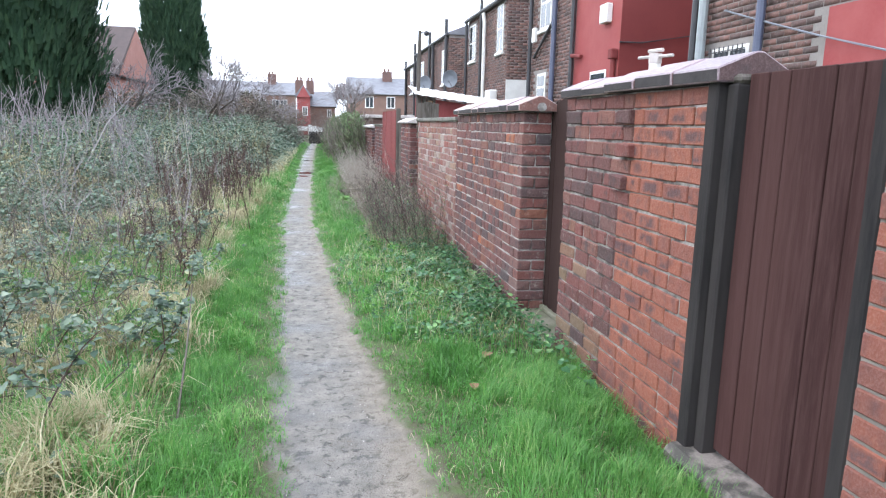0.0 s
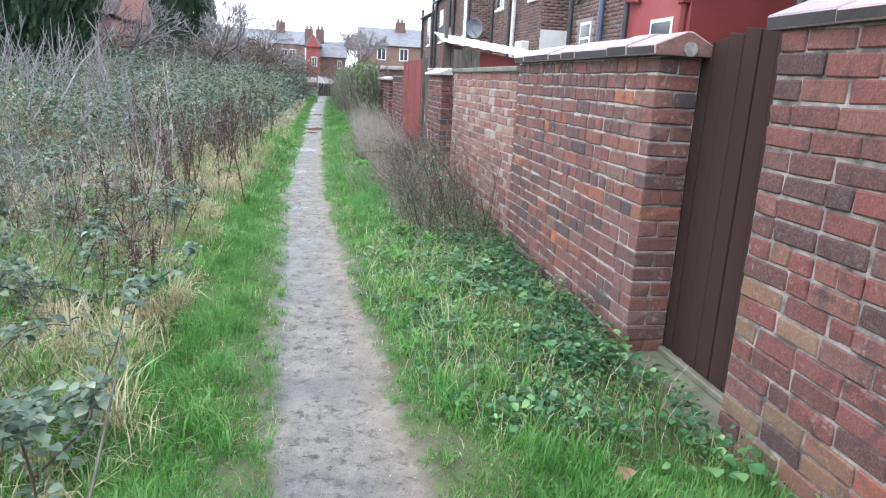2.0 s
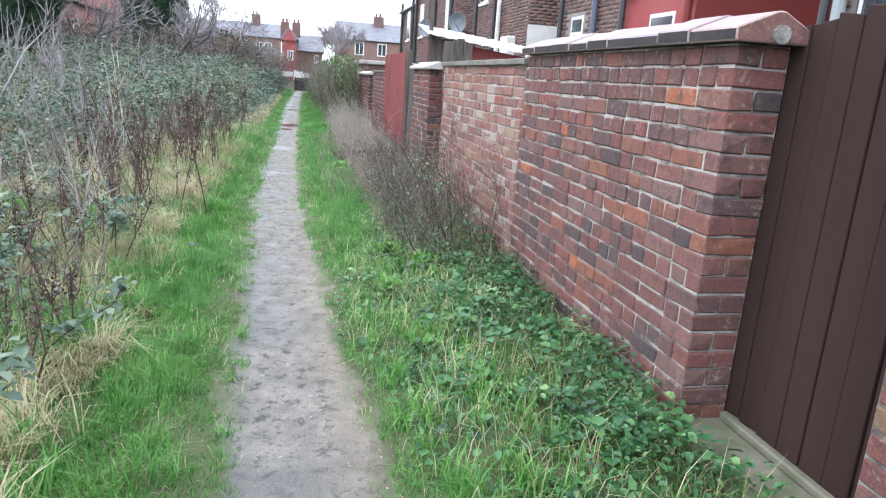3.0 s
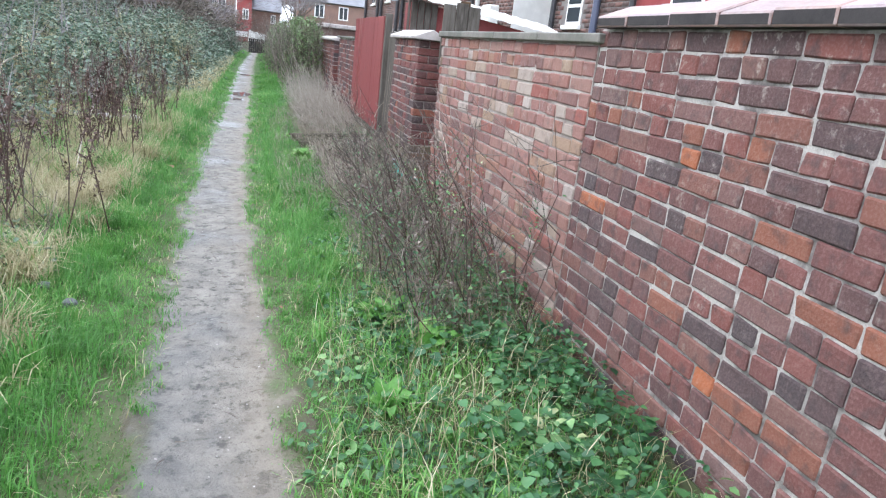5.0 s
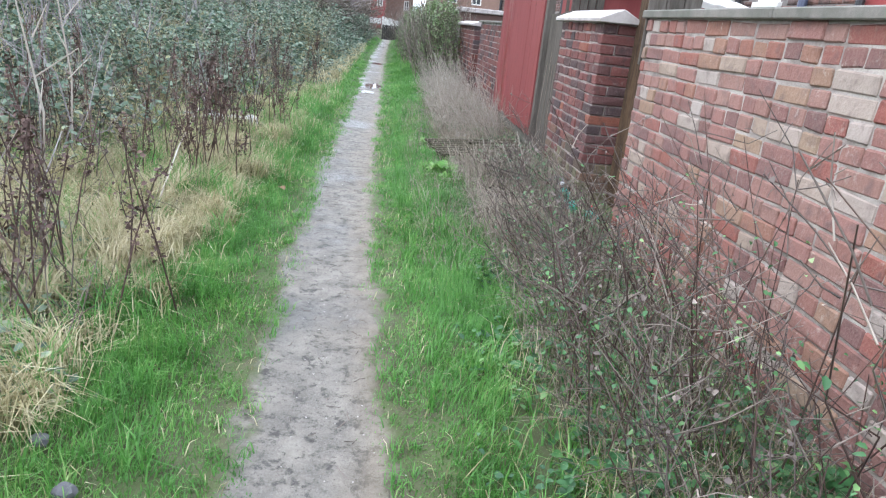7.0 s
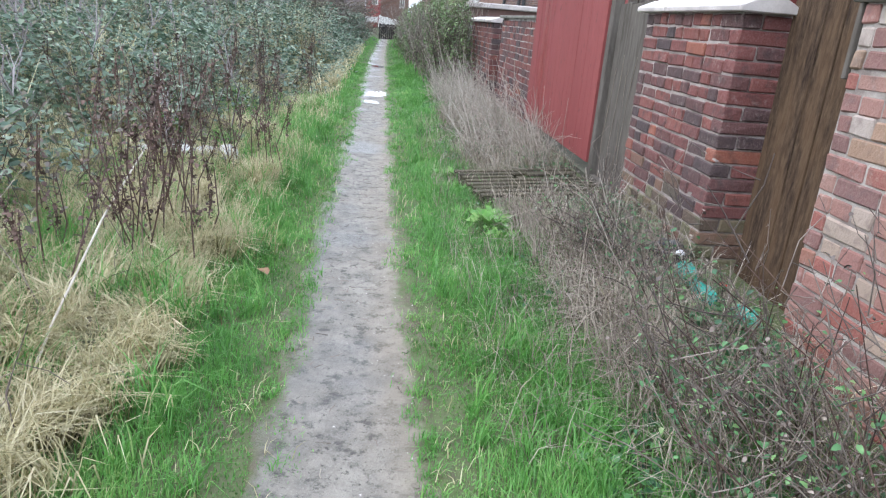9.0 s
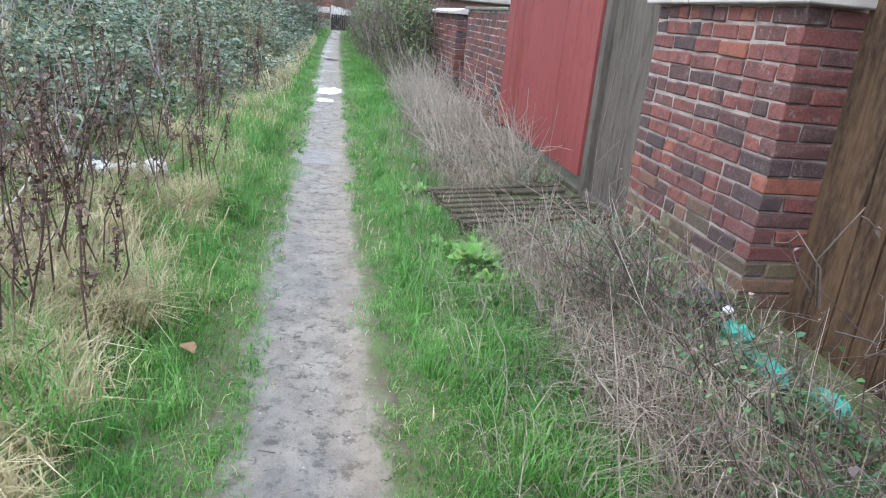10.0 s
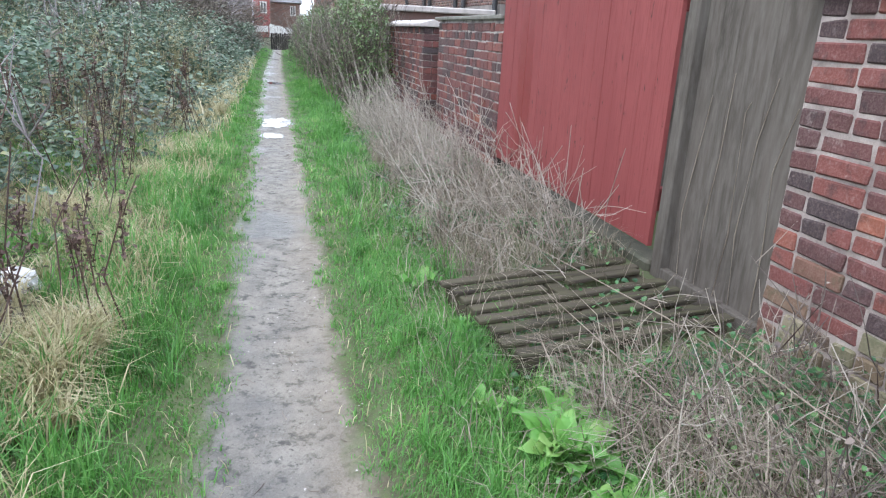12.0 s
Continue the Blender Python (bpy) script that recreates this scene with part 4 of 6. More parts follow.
# ---- plants: arrays of blades, leaves and stems ----
def unit(a):
    return a / np.maximum(np.linalg.norm(a, axis=-1, keepdims=True), 1e-9)


def blades(P, h, w, bend, ang=None):
    """Grass blades: base, middle and tip, leaning by bend towards ang."""
    n = len(P)
    ang = rng.uniform(0, 2 * np.pi, n) if ang is None else ang
    h, w, bend = [np.broadcast_to(a, n) for a in (h, w, bend)]
    d = np.stack([np.cos(ang), np.sin(ang), np.zeros(n)], 1)
    tw = ang + np.pi / 2 + rng.uniform(-0.7, 0.7, n)
    s = np.stack([np.cos(tw), np.sin(tw), np.zeros(n)], 1) * (w / 2)[:, None]
    up = np.array([0, 0, 1.0])
    m = P + d * (h * bend * 0.3)[:, None] + up * (h * 0.55 * np.sqrt(np.maximum(1 - bend ** 2 * 0.3, 0.1)))[:, None]
    t = P + d * (h * bend)[:, None] + up * (h * np.sqrt(np.maximum(1 - np.minimum(bend, 0.97) ** 2, 0.03)))[:, None]
    V = np.stack([P - s, P + s, m - s * 0.8, m + s * 0.8, t], 1)
    T = np.array([[0, 1, 3], [0, 3, 2], [2, 3, 4]])[None] + 5 * np.arange(n)[:, None, None]
    return V.reshape(-1, 3), T.reshape(-1, 3)


def leaves(P, size, wide=0.7, lift=0.5, fold=0.25, ang=None):
    """Pointed leaves of six points, folded along the rib; lift: 0 lies flat, 1 hangs or stands any way."""
    n = len(P)
    size = np.broadcast_to(size, n)
    ang = rng.uniform(0, 2 * np.pi, n) if ang is None else ang
    el = rng.uniform(-0.9, 0.7, n) * lift
    d = np.stack([np.cos(ang) * np.cos(el), np.sin(ang) * np.cos(el), np.sin(el)], 1)
    s = unit(np.stack([-np.sin(ang), np.cos(ang), rng.uniform(-0.8, 0.8, n) * lift], 1))
    nn = unit(np.cross(d, s))
    L, W = size[:, None], (size * wide / 2)[:, None]
    f = nn * (size * fold * 0.5)[:, None]
    V = np.stack([P, P + d * L * 0.3 + s * W + f, P + d * L * 0.3 - s * W + f, P + d * L * 0.72 + s * W * 0.75 + f * 0.6, P + d * L * 0.72 - s * W * 0.75 + f * 0.6, P + d * L - nn * L * 0.12, P + d * L * 0.5], 1)
    T = np.array([[0, 6, 1], [0, 2, 6], [6, 3, 1], [6, 2, 4], [6, 5, 3], [6, 4, 5]])[None] + 7 * np.arange(n)[:, None, None]
    return V.reshape(-1, 3), T.reshape(-1, 3)


def stems(A, B, ra, rb, bow=0.0):
    """Three-sided stems from A to B through a bowed middle."""
    n = len(A)
    ra, rb = np.broadcast_to(ra, n), np.broadcast_to(rb, n)
    mid = (A + B) / 2 + rng.normal(0, 1, (n, 3)) * (np.linalg.norm(B - A, axis=1) * bow)[:, None]
    d = unit(B - A)
    ref = np.where(np.abs(d[:, 2:3]) > 0.9, np.array([[1.0, 0, 0]]), np.array([[0, 0, 1.0]]))
    u = unit(np.cross(d, ref))
    v = np.cross(d, u)
    rings = []
    for p, r in ((A, ra), (mid, (ra + rb) / 2), (B, rb)):
        for a in (0, 2.094, 4.189):
            rings.append(p + (math.cos(a) * u + math.sin(a) * v) * r[:, None])
    V = np.stack(rings, 1)
    t = []
    for k in (0, 3):
        for i in range(3):
            j = (i + 1) % 3
            t += [[k + i, k + j, k + 3 + j], [k + i, k + 3 + j, k + 3 + i]]
    T = np.array(t)[None] + 9 * np.arange(n)[:, None, None]
    return V.reshape(-1, 3), T.reshape(-1, 3), mid


def join(*meshes):
    V, T, k = [], [], 0
    for v, t in meshes:
        V.append(v)
        T.append(t + k)
        k += len(v)
    return np.concatenate(V), np.concatenate(T)


def scatter(n, x0, x1, y0, y1, keep=None, power=1.0):
    x = rng.uniform(x0, x1, n)
    y = y0 + (y1 - y0) * rng.uniform(0, 1, n) ** power
    if keep is not None:
        k = rng.uniform(0, 1, n) < keep(x, y)
        x, y = x[k], y[k]
    return np.stack([x, y, ground_z(x, y)], 1)


def off_path(x, y):
    """Distance from the edge of the path, negative on it."""
    return np.abs(x - path_mid(y)) - path_half(y) * (1 + 0.10 * wave(y, np.sign(x - path_mid(y)) * 3, 2.1, 0.5))


def verge_left(y):
    return np.interp(y, [0, 3, 8, 10, 14, 40], [-0.62, -0.72, -1.0, -0.85, -0.82, -0.8])


def verge_right(y):
    return np.interp(y, [0, 3.3, 3.7, 4.4, 5.6, 7.0, 9, 10, 14, 20, 40], [1.6, 1.6, 0.72, 0.5, 0.36, 0.42, 0.75, 0.78, 0.64, 0.8, 0.7])


def verge_keep(x, y):
    d = off_path(x, y) + 0.05 * wave(x, y, 4.3, 2) + 0.04 * wave(x, y, 11, 5)
    right = smooth(verge_right(y) + 0.12 * wave(x, y, 2.2) - x, -0.08, 0.12)
    left = smooth(x - verge_left(y) + 0.10 * wave(x, y, 1.7, 2), -0.12, 0.12)
    return smooth(d, -0.11, 0.02) * np.where(x > path_mid(y), right, left) * np.where(d < 0.05, 0.7, 1.0)


P = np.concatenate([scatter(430000, -1.3, 1.56, 1.0, 14.0, verge_keep, 1.0), scatter(60000, -1.3, 1.3, 14.0, 26.0, verge_keep), scatter(26000, -1.3, 1.2, 26.0, 46.0, verge_keep)])
d = np.maximum(off_path(P[:, 0], P[:, 1]), 0)
clump = np.maximum(0.8 + 0.6 * wave(P[:, 0], P[:, 1], 3.1) + 0.35 * wave(P[:, 0], P[:, 1], 9, 4), 0.25)
h = (0.018 + 0.060 * smooth(d, 0.02, 0.4)) * clump * rng.uniform(0.55, 1.5, len(P)) + 0.05 * smooth(P[:, 0], 1.1, 1.5) * rng.uniform(0, 1, len(P))
w = np.where(P[:, 1] < 14, rng.uniform(0.0026, 0.0048, len(P)), rng.uniform(0.006, 0.011, len(P)))
lean = rng.uniform(0.15, 0.95, len(P))
soup("grass_verge", *blades(P, h * np.where(P[:, 1] > 14, 1.25, 1.0), w, lean, 2.6 * wave(P[:, 0], P[:, 1], 1.3) + rng.normal(0, 1.1, len(P))), M["grass"], None, "short bright green grass along the path", "grass", "stuff")
P = scatter(11000, -1.3, 1.56, 1.0, 16.0, verge_keep)
soup("verge_thatch", *blades(P, rng.uniform(0.03, 0.09, len(P)), rng.uniform(0.0025, 0.0045, len(P)), rng.uniform(0.5, 0.99, len(P))), M["straw"], None, "withered blades among the green verge grass", "grass", "stuff")
# tufts of longer grass and moss at the path's edge
T_ = scatter(1500, -1.2, 1.5, 1.2, 18, lambda x, y: verge_keep(x, y) * (off_path(x, y) > 0.12))
P = np.repeat(T_, 22, 0) + rng.normal(0, 0.022, (len(T_) * 22, 3)) * (1, 1, 0)
soup("grass_tufts", *blades(P, rng.uniform(0.08, 0.2, len(P)), rng.uniform(0.003, 0.006, len(P)), rng.uniform(0.3, 0.97, len(P))), M["grass"], None, "longer tufts of green grass in the verge", "grass", "stuff")


# short tufts that straggle over the path's edge and between the weeds
T_ = np.concatenate([scatter(2800, -1.0, 0.6, 1.2, 20, lambda x, y: (off_path(x, y) > -0.055) * (off_path(x, y) < 0.05)), scatter(520, 0.5, 1.15, 8.4, 11.8)])
P = np.repeat(T_, 16, 0) + rng.normal(0, 0.018, (len(T_) * 16, 3)) * (1, 1, 0)
soup("edge_tufts", *blades(P, rng.uniform(0.02, 0.07, len(P)) * np.where(P[:, 0] > 0.6, 2.2, 1.0), rng.uniform(0.003, 0.0055, len(P)), rng.uniform(0.3, 0.98, len(P))), M["grass"], None, "straggling short grass tufts at the path's edge", "grass", "stuff")


# rough grass and straw left of the verge
def rough_left(x, y):
    return smooth(verge_left(y) + 0.15 * wave(x, y, 1.9) + 0.06 - x, -0.1, 0.12)


def straw_left(x, y):
    return rough_left(x, y) * (0.3 + 0.7 * smooth(wave(x, y, 1.9, 2.0), -0.4, 0.3))


P = np.concatenate([scatter(30000, -3.6, -0.45, 1.0, 9.0, straw_left), scatter(24000, -3.2, -0.5, 9.0, 17.0, straw_left), scatter(9000, -2.4, -0.9, 8.5, 14.0, straw_left), scatter(6000, -2.2, -0.75, 17.0, 34.0, straw_left)])
h = rng.uniform(0.08, 0.34, len(P)) * (0.8 + 0.4 * wave(P[:, 0], P[:, 1], 1.2, 4)) * np.where(P[:, 1] > 17, 1.3, 1)
soup("dead_grass", *blades(P, h, np.where(P[:, 1] > 17, 0.012, 1.0) * np.where(P[:, 1] > 17, 1.0, rng.uniform(0.0035, 0.0065, len(P))), rng.uniform(0.5, 0.99, len(P)), 3.0 * wave(P[:, 0], P[:, 1], 1.4, 1) + rng.normal(0, 1.5, len(P))), M["straw"], None, "matted pale dead grass beside the verge", "dead grass", "stuff")
P = scatter(32000, -2.8, -0.5, 1.0, 17.0, lambda x, y: rough_left(x, y) * (0.25 + 0.75 * smooth(wave(x, y, 1.3, 3), -0.2, 0.4)))
soup("rough_grass", *blades(P, rng.uniform(0.06, 0.18, len(P)), rng.uniform(0.004, 0.007, len(P)), rng.uniform(0.3, 0.95, len(P))), M["grass"], None, "rough green grass among the straw", "grass", "stuff")


# drooping tussocks of pale straw, with green grass between them
T_ = np.concatenate([scatter(520, -2.6, -0.95, 8.2, 14.5, straw_left), scatter(360, -2.8, -0.75, 2.0, 8.2, straw_left), scatter(90, -2.4, -0.95, 14.5, 21, rough_left), scatter(190, -2.0, -0.88, 8.4, 12.6, rough_left)])
P = np.repeat(T_, 85, 0) + rng.normal(0, 0.035, (len(T_) * 85, 3)) * (1, 1, 0)
soup("straw_tussocks", *blades(P, np.repeat(rng.uniform(0.12, 0.36, len(T_)), 85) * rng.uniform(0.5, 1.1, len(P)), rng.uniform(0.003, 0.0075, len(P)), rng.uniform(0.55, 0.99, len(P)), np.repeat(rng.uniform(0, 6.28, len(T_)), 85) + rng.normal(0, 0.9, len(P))), M["straw"], None, "drooping tussocks of pale straw in the rough grass", "dead grass", "stuff")
T_ = scatter(560, -2.4, -0.75, 2.0, 17.0, lambda x, y: rough_left(x, y) * (0.45 + 0.55 * smooth(wave(x, y, 1.8, 7), -0.25, 0.25)))
P = np.repeat(T_, 70, 0) + rng.normal(0, 0.05, (len(T_) * 70, 3)) * (1, 1, 0)
soup("green_tussocks", *blades(P, rng.uniform(0.10, 0.30, len(P)), rng.uniform(0.004, 0.0075, len(P)), rng.uniform(0.3, 0.97, len(P))), M["grass"], None, "green grass tussocks among the straw", "grass", "stuff")


# bramble thicket on the waste ground
def bramble_h(x, y):
    a = smooth(-x, 0.85, 2.4) * (0.30 + 0.72 * smooth(y, 7, 15)) + 0.36 * smooth(-x, 2.8, 6) * smooth(y, 5, 14)
    a = a + 0.55 * smooth(-x, 0.75, 1.5) * smooth(y, 19, 26)
    return a * np.clip(0.72 + 0.5 * wave(x, y, 0.85, 2) + 0.34 * wave(x, y, 2.3, 4) + 0.14 * wave(x, y, 5.5, 6), 0.10, 0.94)


def bramble_keep(x, y):
    near = smooth(wave(x, y, 1.25, 6), -0.1, 0.35) * 0.7 + 0.3 * smooth(-x, 1.6, 3.0)
    return np.where(y < 13.2, 0.75 * near * smooth(-x, 0.75 + 0.75 * smooth(y, 8, 9.5), 1.2 + 1.2 * smooth(y, 8, 9.5)), smooth(-x, 1.15 - 0.4 * smooth(y, 14, 20), 2.2 - 0.95 * smooth(y, 14, 20)) * (0.2 + 0.8 * smooth(wave(x, y, 1.0, 1), -0.35, 0.3)))


parts_b = []
for n, x0, x1, y0, y1, sz in ((26000, -4.6, -0.75, 1.6, 9, 0.054), (33000, -6.5, -0.9, 9, 18, 0.06), (36000, -10, -0.9, 18, 32, 0.082), (22000, -16, -0.9, 32, 52, 0.13)):
    C = scatter(n // 9, x0, x1, y0, y1, bramble_keep)
    C[:, 2] += np.maximum(bramble_h(C[:, 0], C[:, 1]) * rng.uniform(0.45, 1.05, len(C)), 0.05)
    P = np.repeat(C, 13, 0) + rng.normal(0, 1.0, (len(C) * 13, 3)) * np.array([1.5, 1.5, 0.8]) * sz
    P[:, 2] = np.maximum(P[:, 2], 0.03)
    parts_b.append(leaves(P, rng.uniform(0.7, 1.4, len(P)) * sz, 0.75, 0.6))
    P = scatter(n // 3, x0, x1, y0, y1, bramble_keep)
    P[:, 2] += np.maximum(bramble_h(P[:, 0], P[:, 1]) * rng.uniform(0.1, 1.0, len(P)), 0.03)
    parts_b.append(leaves(P, rng.uniform(0.6, 1.2, len(P)) * sz, 0.75, 0.8))
bram = thing("bramble_thicket", "dense bramble thicket with dusty green leaves", "bramble", "", "stuff")
soup("bramble_leaves", *join(*parts_b), M["bramble"], bram, "", "", "stuff")
P = np.concatenate([scatter(90, -4.5, -1.25, 2, 12), scatter(480, -5, -1.4, 2, 12, bramble_keep), scatter(520, -9, -1.3, 12, 34, bramble_keep)])
bh = bramble_h(P[:, 0], P[:, 1])
tip = P + np.stack([rng.normal(0, 0.35, len(P)), rng.normal(0, 0.35, len(P)), np.maximum(bh, 0.2) * rng.uniform(0.7, 1.35, len(P))], 1)
tip[:, 0] = np.minimum(tip[:, 0], -0.95)
v, t, _ = stems(P, tip, 0.0045, 0.0025, 0.12)
soup("bramble_canes", v, t, M["rust_stalk"], bram, "", "", "stuff")
# withered leaves and tall straw between the brambles
P = np.concatenate([scatter(14000, -6, -1.2, 3, 16, lambda x, y: smooth(wave(x, y, 1.1, 9), -0.1, 0.4)), scatter(18000, -10, -1.2, 16, 40, lambda x, y: smooth(wave(x, y, 0.8, 9), -0.1, 0.4))])
P[:, 2] += np.maximum(bramble_h(P[:, 0], P[:, 1]), 0.1) * rng.uniform(0.3, 1.12, len(P))
soup("withered_leaves", *leaves(P, np.where(P[:, 1] < 16, 0.045, 0.09) * rng.uniform(0.6, 1.3, len(P)), 0.6, 1.0), M["scrub"], bram, "", "", "stuff")
P = np.concatenate([scatter(9000, -4.5, -1.0, 3, 12, lambda x, y: smooth(wave(x, y, 1.4, 12), 0.0, 0.4)), scatter(14000, -7, -1.3, 12, 28, lambda x, y: smooth(wave(x, y, 0.9, 12), 0.05, 0.45))])
soup("tall_straw", *blades(P, np.maximum(bramble_h(P[:, 0], P[:, 1]), 0.25) * rng.uniform(0.7, 1.35, len(P)), np.where(P[:, 1] < 12, 0.005, 0.011), rng.uniform(0.2, 0.9, len(P))), M["straw"], bram, "", "", "stuff")
# tall pale dead stems that stand out of the thicket
P = np.concatenate([scatter(34, -3.4, -1.3, 4, 14), scatter(80, -8, -2.6, 10, 26), scatter(160, -11, -4.2, 12, 17)])
L = np.where(P[:, 0] < -3.5, rng.uniform(0.6, 1.7, len(P)), rng.uniform(0.4, 0.9, len(P)))
P[:, 2] += bramble_h(P[:, 0], P[:, 1]) * 0.6
tip = P + np.stack([rng.normal(0, 0.22, len(P)) * L, rng.normal(0, 0.22, len(P)) * L, L], 1)
v, t, mid = stems(P, tip, np.where((P[:, 1] > 10) & (P[:, 0] < -3.4), 0.014, 0.005), 0.004, 0.1)
side = np.repeat(mid + (tip - mid) * rng.uniform(-0.6, 0.8, (len(P), 1)), 4, 0)
stip = side + np.stack([rng.normal(0, 0.16, len(side)), rng.normal(0, 0.16, len(side)), rng.uniform(0.15, 0.55, len(side))], 1)
v2, t2, _ = stems(side, stip, np.where(side[:, 1] > 10, 0.006, 0.003), 0.002, 0.12)
soup("bare_saplings", *join((v, t), (v2, t2)), M["grey_twig"], None, "grey leafless saplings standing out of the brambles", "saplings", "stuff")


P = np.concatenate([scatter(520, -4.2, -1.0, 2.2, 9.0, rough_left), scatter(420, -4.5, -1.15, 9.0, 17.0, rough_left)])
L = rng.uniform(0.25, 0.8, len(P)) * np.where(P[:, 0] > -1.3, 0.7, 1.0)
tip = P + np.stack([rng.normal(0, 0.4, len(P)) * L, rng.normal(0, 0.4, len(P)) * L, L], 1)
tip[:, 0] = np.minimum(tip[:, 0], -0.85)
v, t, mid = stems(P, tip, rng.uniform(0.0022, 0.0045, len(P)), 0.0016, 0.1)
side = np.repeat(mid, 3, 0) + np.repeat(tip - mid, 3, 0) * rng.uniform(-0.2, 0.9, (len(P) * 3, 1))
v2, t2, _ = stems(side, side + rng.normal(0, 0.09, side.shape) + (0, 0, 0.08), 0.0018, 0.0011, 0.1)
soup("cane_tangle", *join((v, t), (v2, t2)), M["dark_twig"], None, "criss-cross of dead brown stems in the rough grass", "dead stems", "stuff")


def bramble_spray(x, y, h, reach, seed):
    """An arching cane with leaves in threes."""
    r = np.random.default_rng(seed)
    s = thing("bramble_spray", "arching bramble cane with dull green leaves", "bramble", "bramble sprays")
    a = r.uniform(0, 6.28)
    q_ = np.linspace(0, 1, 9)
    line = np.stack([x + reach * q_ * math.cos(a), y + reach * q_ * math.sin(a), float(ground_z(x, y)) + h * np.sin(np.pi * 0.62 * q_)], 1)
    line[:, 0] = np.minimum(line[:, 0], -0.72)
    bm = bmesh.new()
    tube(bm, [tuple(p_) for p_ in line], [0.0045 - 0.0028 * k / 8 for k in range(9)], 5)
    part("cane", bm, M["rust_stalk"], s)
    k = np.repeat(r.uniform(0.2, 1.0, 20), 3)
    P_ = np.stack([np.interp(k, q_, line[:, i]) for i in range(3)], 1) + r.normal(0, 0.022, (len(k), 3)) + (0, 0, 0.015)
    soup("leaf_spray", *leaves(P_, r.uniform(0.028, 0.055, len(k)), 0.75, 0.6), M["bramble"], s, "", "", "stuff")


for k in range(46):
    yy = 2.2 + 5.3 * rng.uniform()
    bramble_spray(float(verge_left(yy)) - 0.1 - 1.7 * rng.uniform() ** 1.2, yy, rng.uniform(0.2, 0.55), rng.uniform(0.3, 0.8), 100 + k)


def stalk_clump(x, y, n, h, mat, label, spread=0.16, seeds=True):
    """A clump of dead dock stalks with clustered seeds."""
    c = thing("dead_dock_plant", label, "dead plant", "clumps of dead stalks", "", (0, 0, 0))
    base = np.stack([x + rng.normal(0, spread, n), y + rng.normal(0, spread, n), np.zeros(n)], 1)
    base[:, 2] = ground_z(base[:, 0], base[:, 1])
    H = h * rng.uniform(0.45, 0.98, n)
    top = base + np.stack([rng.normal(0, 0.2, n) * H, rng.normal(0, 0.2, n) * H, H], 1)
    v, t, mid = stems(base, top, 0.005, 0.003, 0.05)
    a = np.repeat(base, 5, 0) + np.repeat(top - base, 5, 0) * rng.uniform(0.4, 1.0, (n * 5, 1))
    b_ = a + np.stack([rng.normal(0, 0.025, n * 5), rng.normal(0, 0.025, n * 5), rng.uniform(0.04, 0.16, n * 5)], 1)
    v2, t2, _ = stems(a, b_, 0.003, 0.002, 0.05)
    soup("stalk_mass", *join((v, t), (v2, t2)), mat, c, "", "", "stuff")
    if seeds:
        k = rng.integers(0, len(a), n * 60)
        S = a[k] + (b_[k] - a[k]) * rng.uniform(0, 1.1, (len(k), 1)) + rng.normal(0, 0.011, (len(k), 3))
        soup("seed_mass", *leaves(S, rng.uniform(0.012, 0.028, len(S)), 0.8, 1.0), mat, c, "", "", "stuff")


for x, y, n, h_ in ((-1.30, 8.25, 16, 1.05), (-1.62, 8.7, 10, 1.0), (-1.30, 11.1, 14, 1.0), (-1.23, 10.6, 10, 0.95), (-1.5, 12.3, 8, 1.05), (-1.42, 10.1, 5, 0.8), (-1.12, 12.6, 8, 0.8), (-1.75, 12.2, 8, 1.0), (-1.95, 13.6, 8, 1.1), (-1.35, 14.6, 7, 1.0), (-1.7, 16.0, 10, 1.15), (-1.3, 17.4, 9, 1.0), (-2.0, 18.0, 10, 1.2), (-1.2, 6.5, 8, 0.8), (-1.75, 6.4, 7, 0.75), (-2.2, 10.4, 10, 1.0), (-1.05, 5.2, 5, 0.6)):
    stalk_clump(x, y, n, h_, M["rust_stalk"], "clump of dead rusty brown dock stalks in the grass")


# ---- right of the path ----
def weeds_keep(x, y):
    return smooth(x - verge_right(y) + 0.1 * wave(x, y, 2.0), -0.2, 0.15) * smooth(y, 2.9, 3.9) * (1 - 0.75 * smooth(y, 7.4, 8.8))


wd = thing("weed_patch", "low nettles and ground ivy against the brick wall", "weeds", "", "stuff")
P = scatter(36000, 0.1, 1.56, 2.8, 10.5, lambda x, y: weeds_keep(x, y) * (0.12 + 0.88 * smooth(wave(x, y, 2.6, 1) + 0.5 * wave(x, y, 8, 3), -0.4, 0.4)))
tall = 0.05 + 0.09 * smooth(P[:, 0], 0.3, 1.3) * (0.8 + 0.7 * wave(P[:, 0], P[:, 1], 3.3))
P[:, 2] += np.maximum(tall, 0.03) * rng.uniform(0.05, 1.25, len(P))
soup("weed_leaves", *leaves(P, rng.uniform(0.016, 0.044, len(P)) * rng.uniform(0.8, 1.3, len(P)), 0.68, 0.8), M["weed_mix"], wd, "", "", "stuff")
P = scatter(10500, 0.1, 1.5, 2.8, 10.0, weeds_keep)
soup("weed_grass", *blades(P, rng.uniform(0.05, 0.17, len(P)), rng.uniform(0.003, 0.007, len(P)), rng.uniform(0.2, 0.97, len(P))), M["grass"], wd, "", "", "stuff")
P = scatter(4500, 0.1, 1.5, 3.0, 10.0, weeds_keep)
soup("weed_straw", *blades(P, rng.uniform(0.08, 0.3, len(P)), rng.uniform(0.002, 0.0045, len(P)), rng.uniform(0.5, 0.99, len(P))), M["straw"], wd, "", "", "stuff")
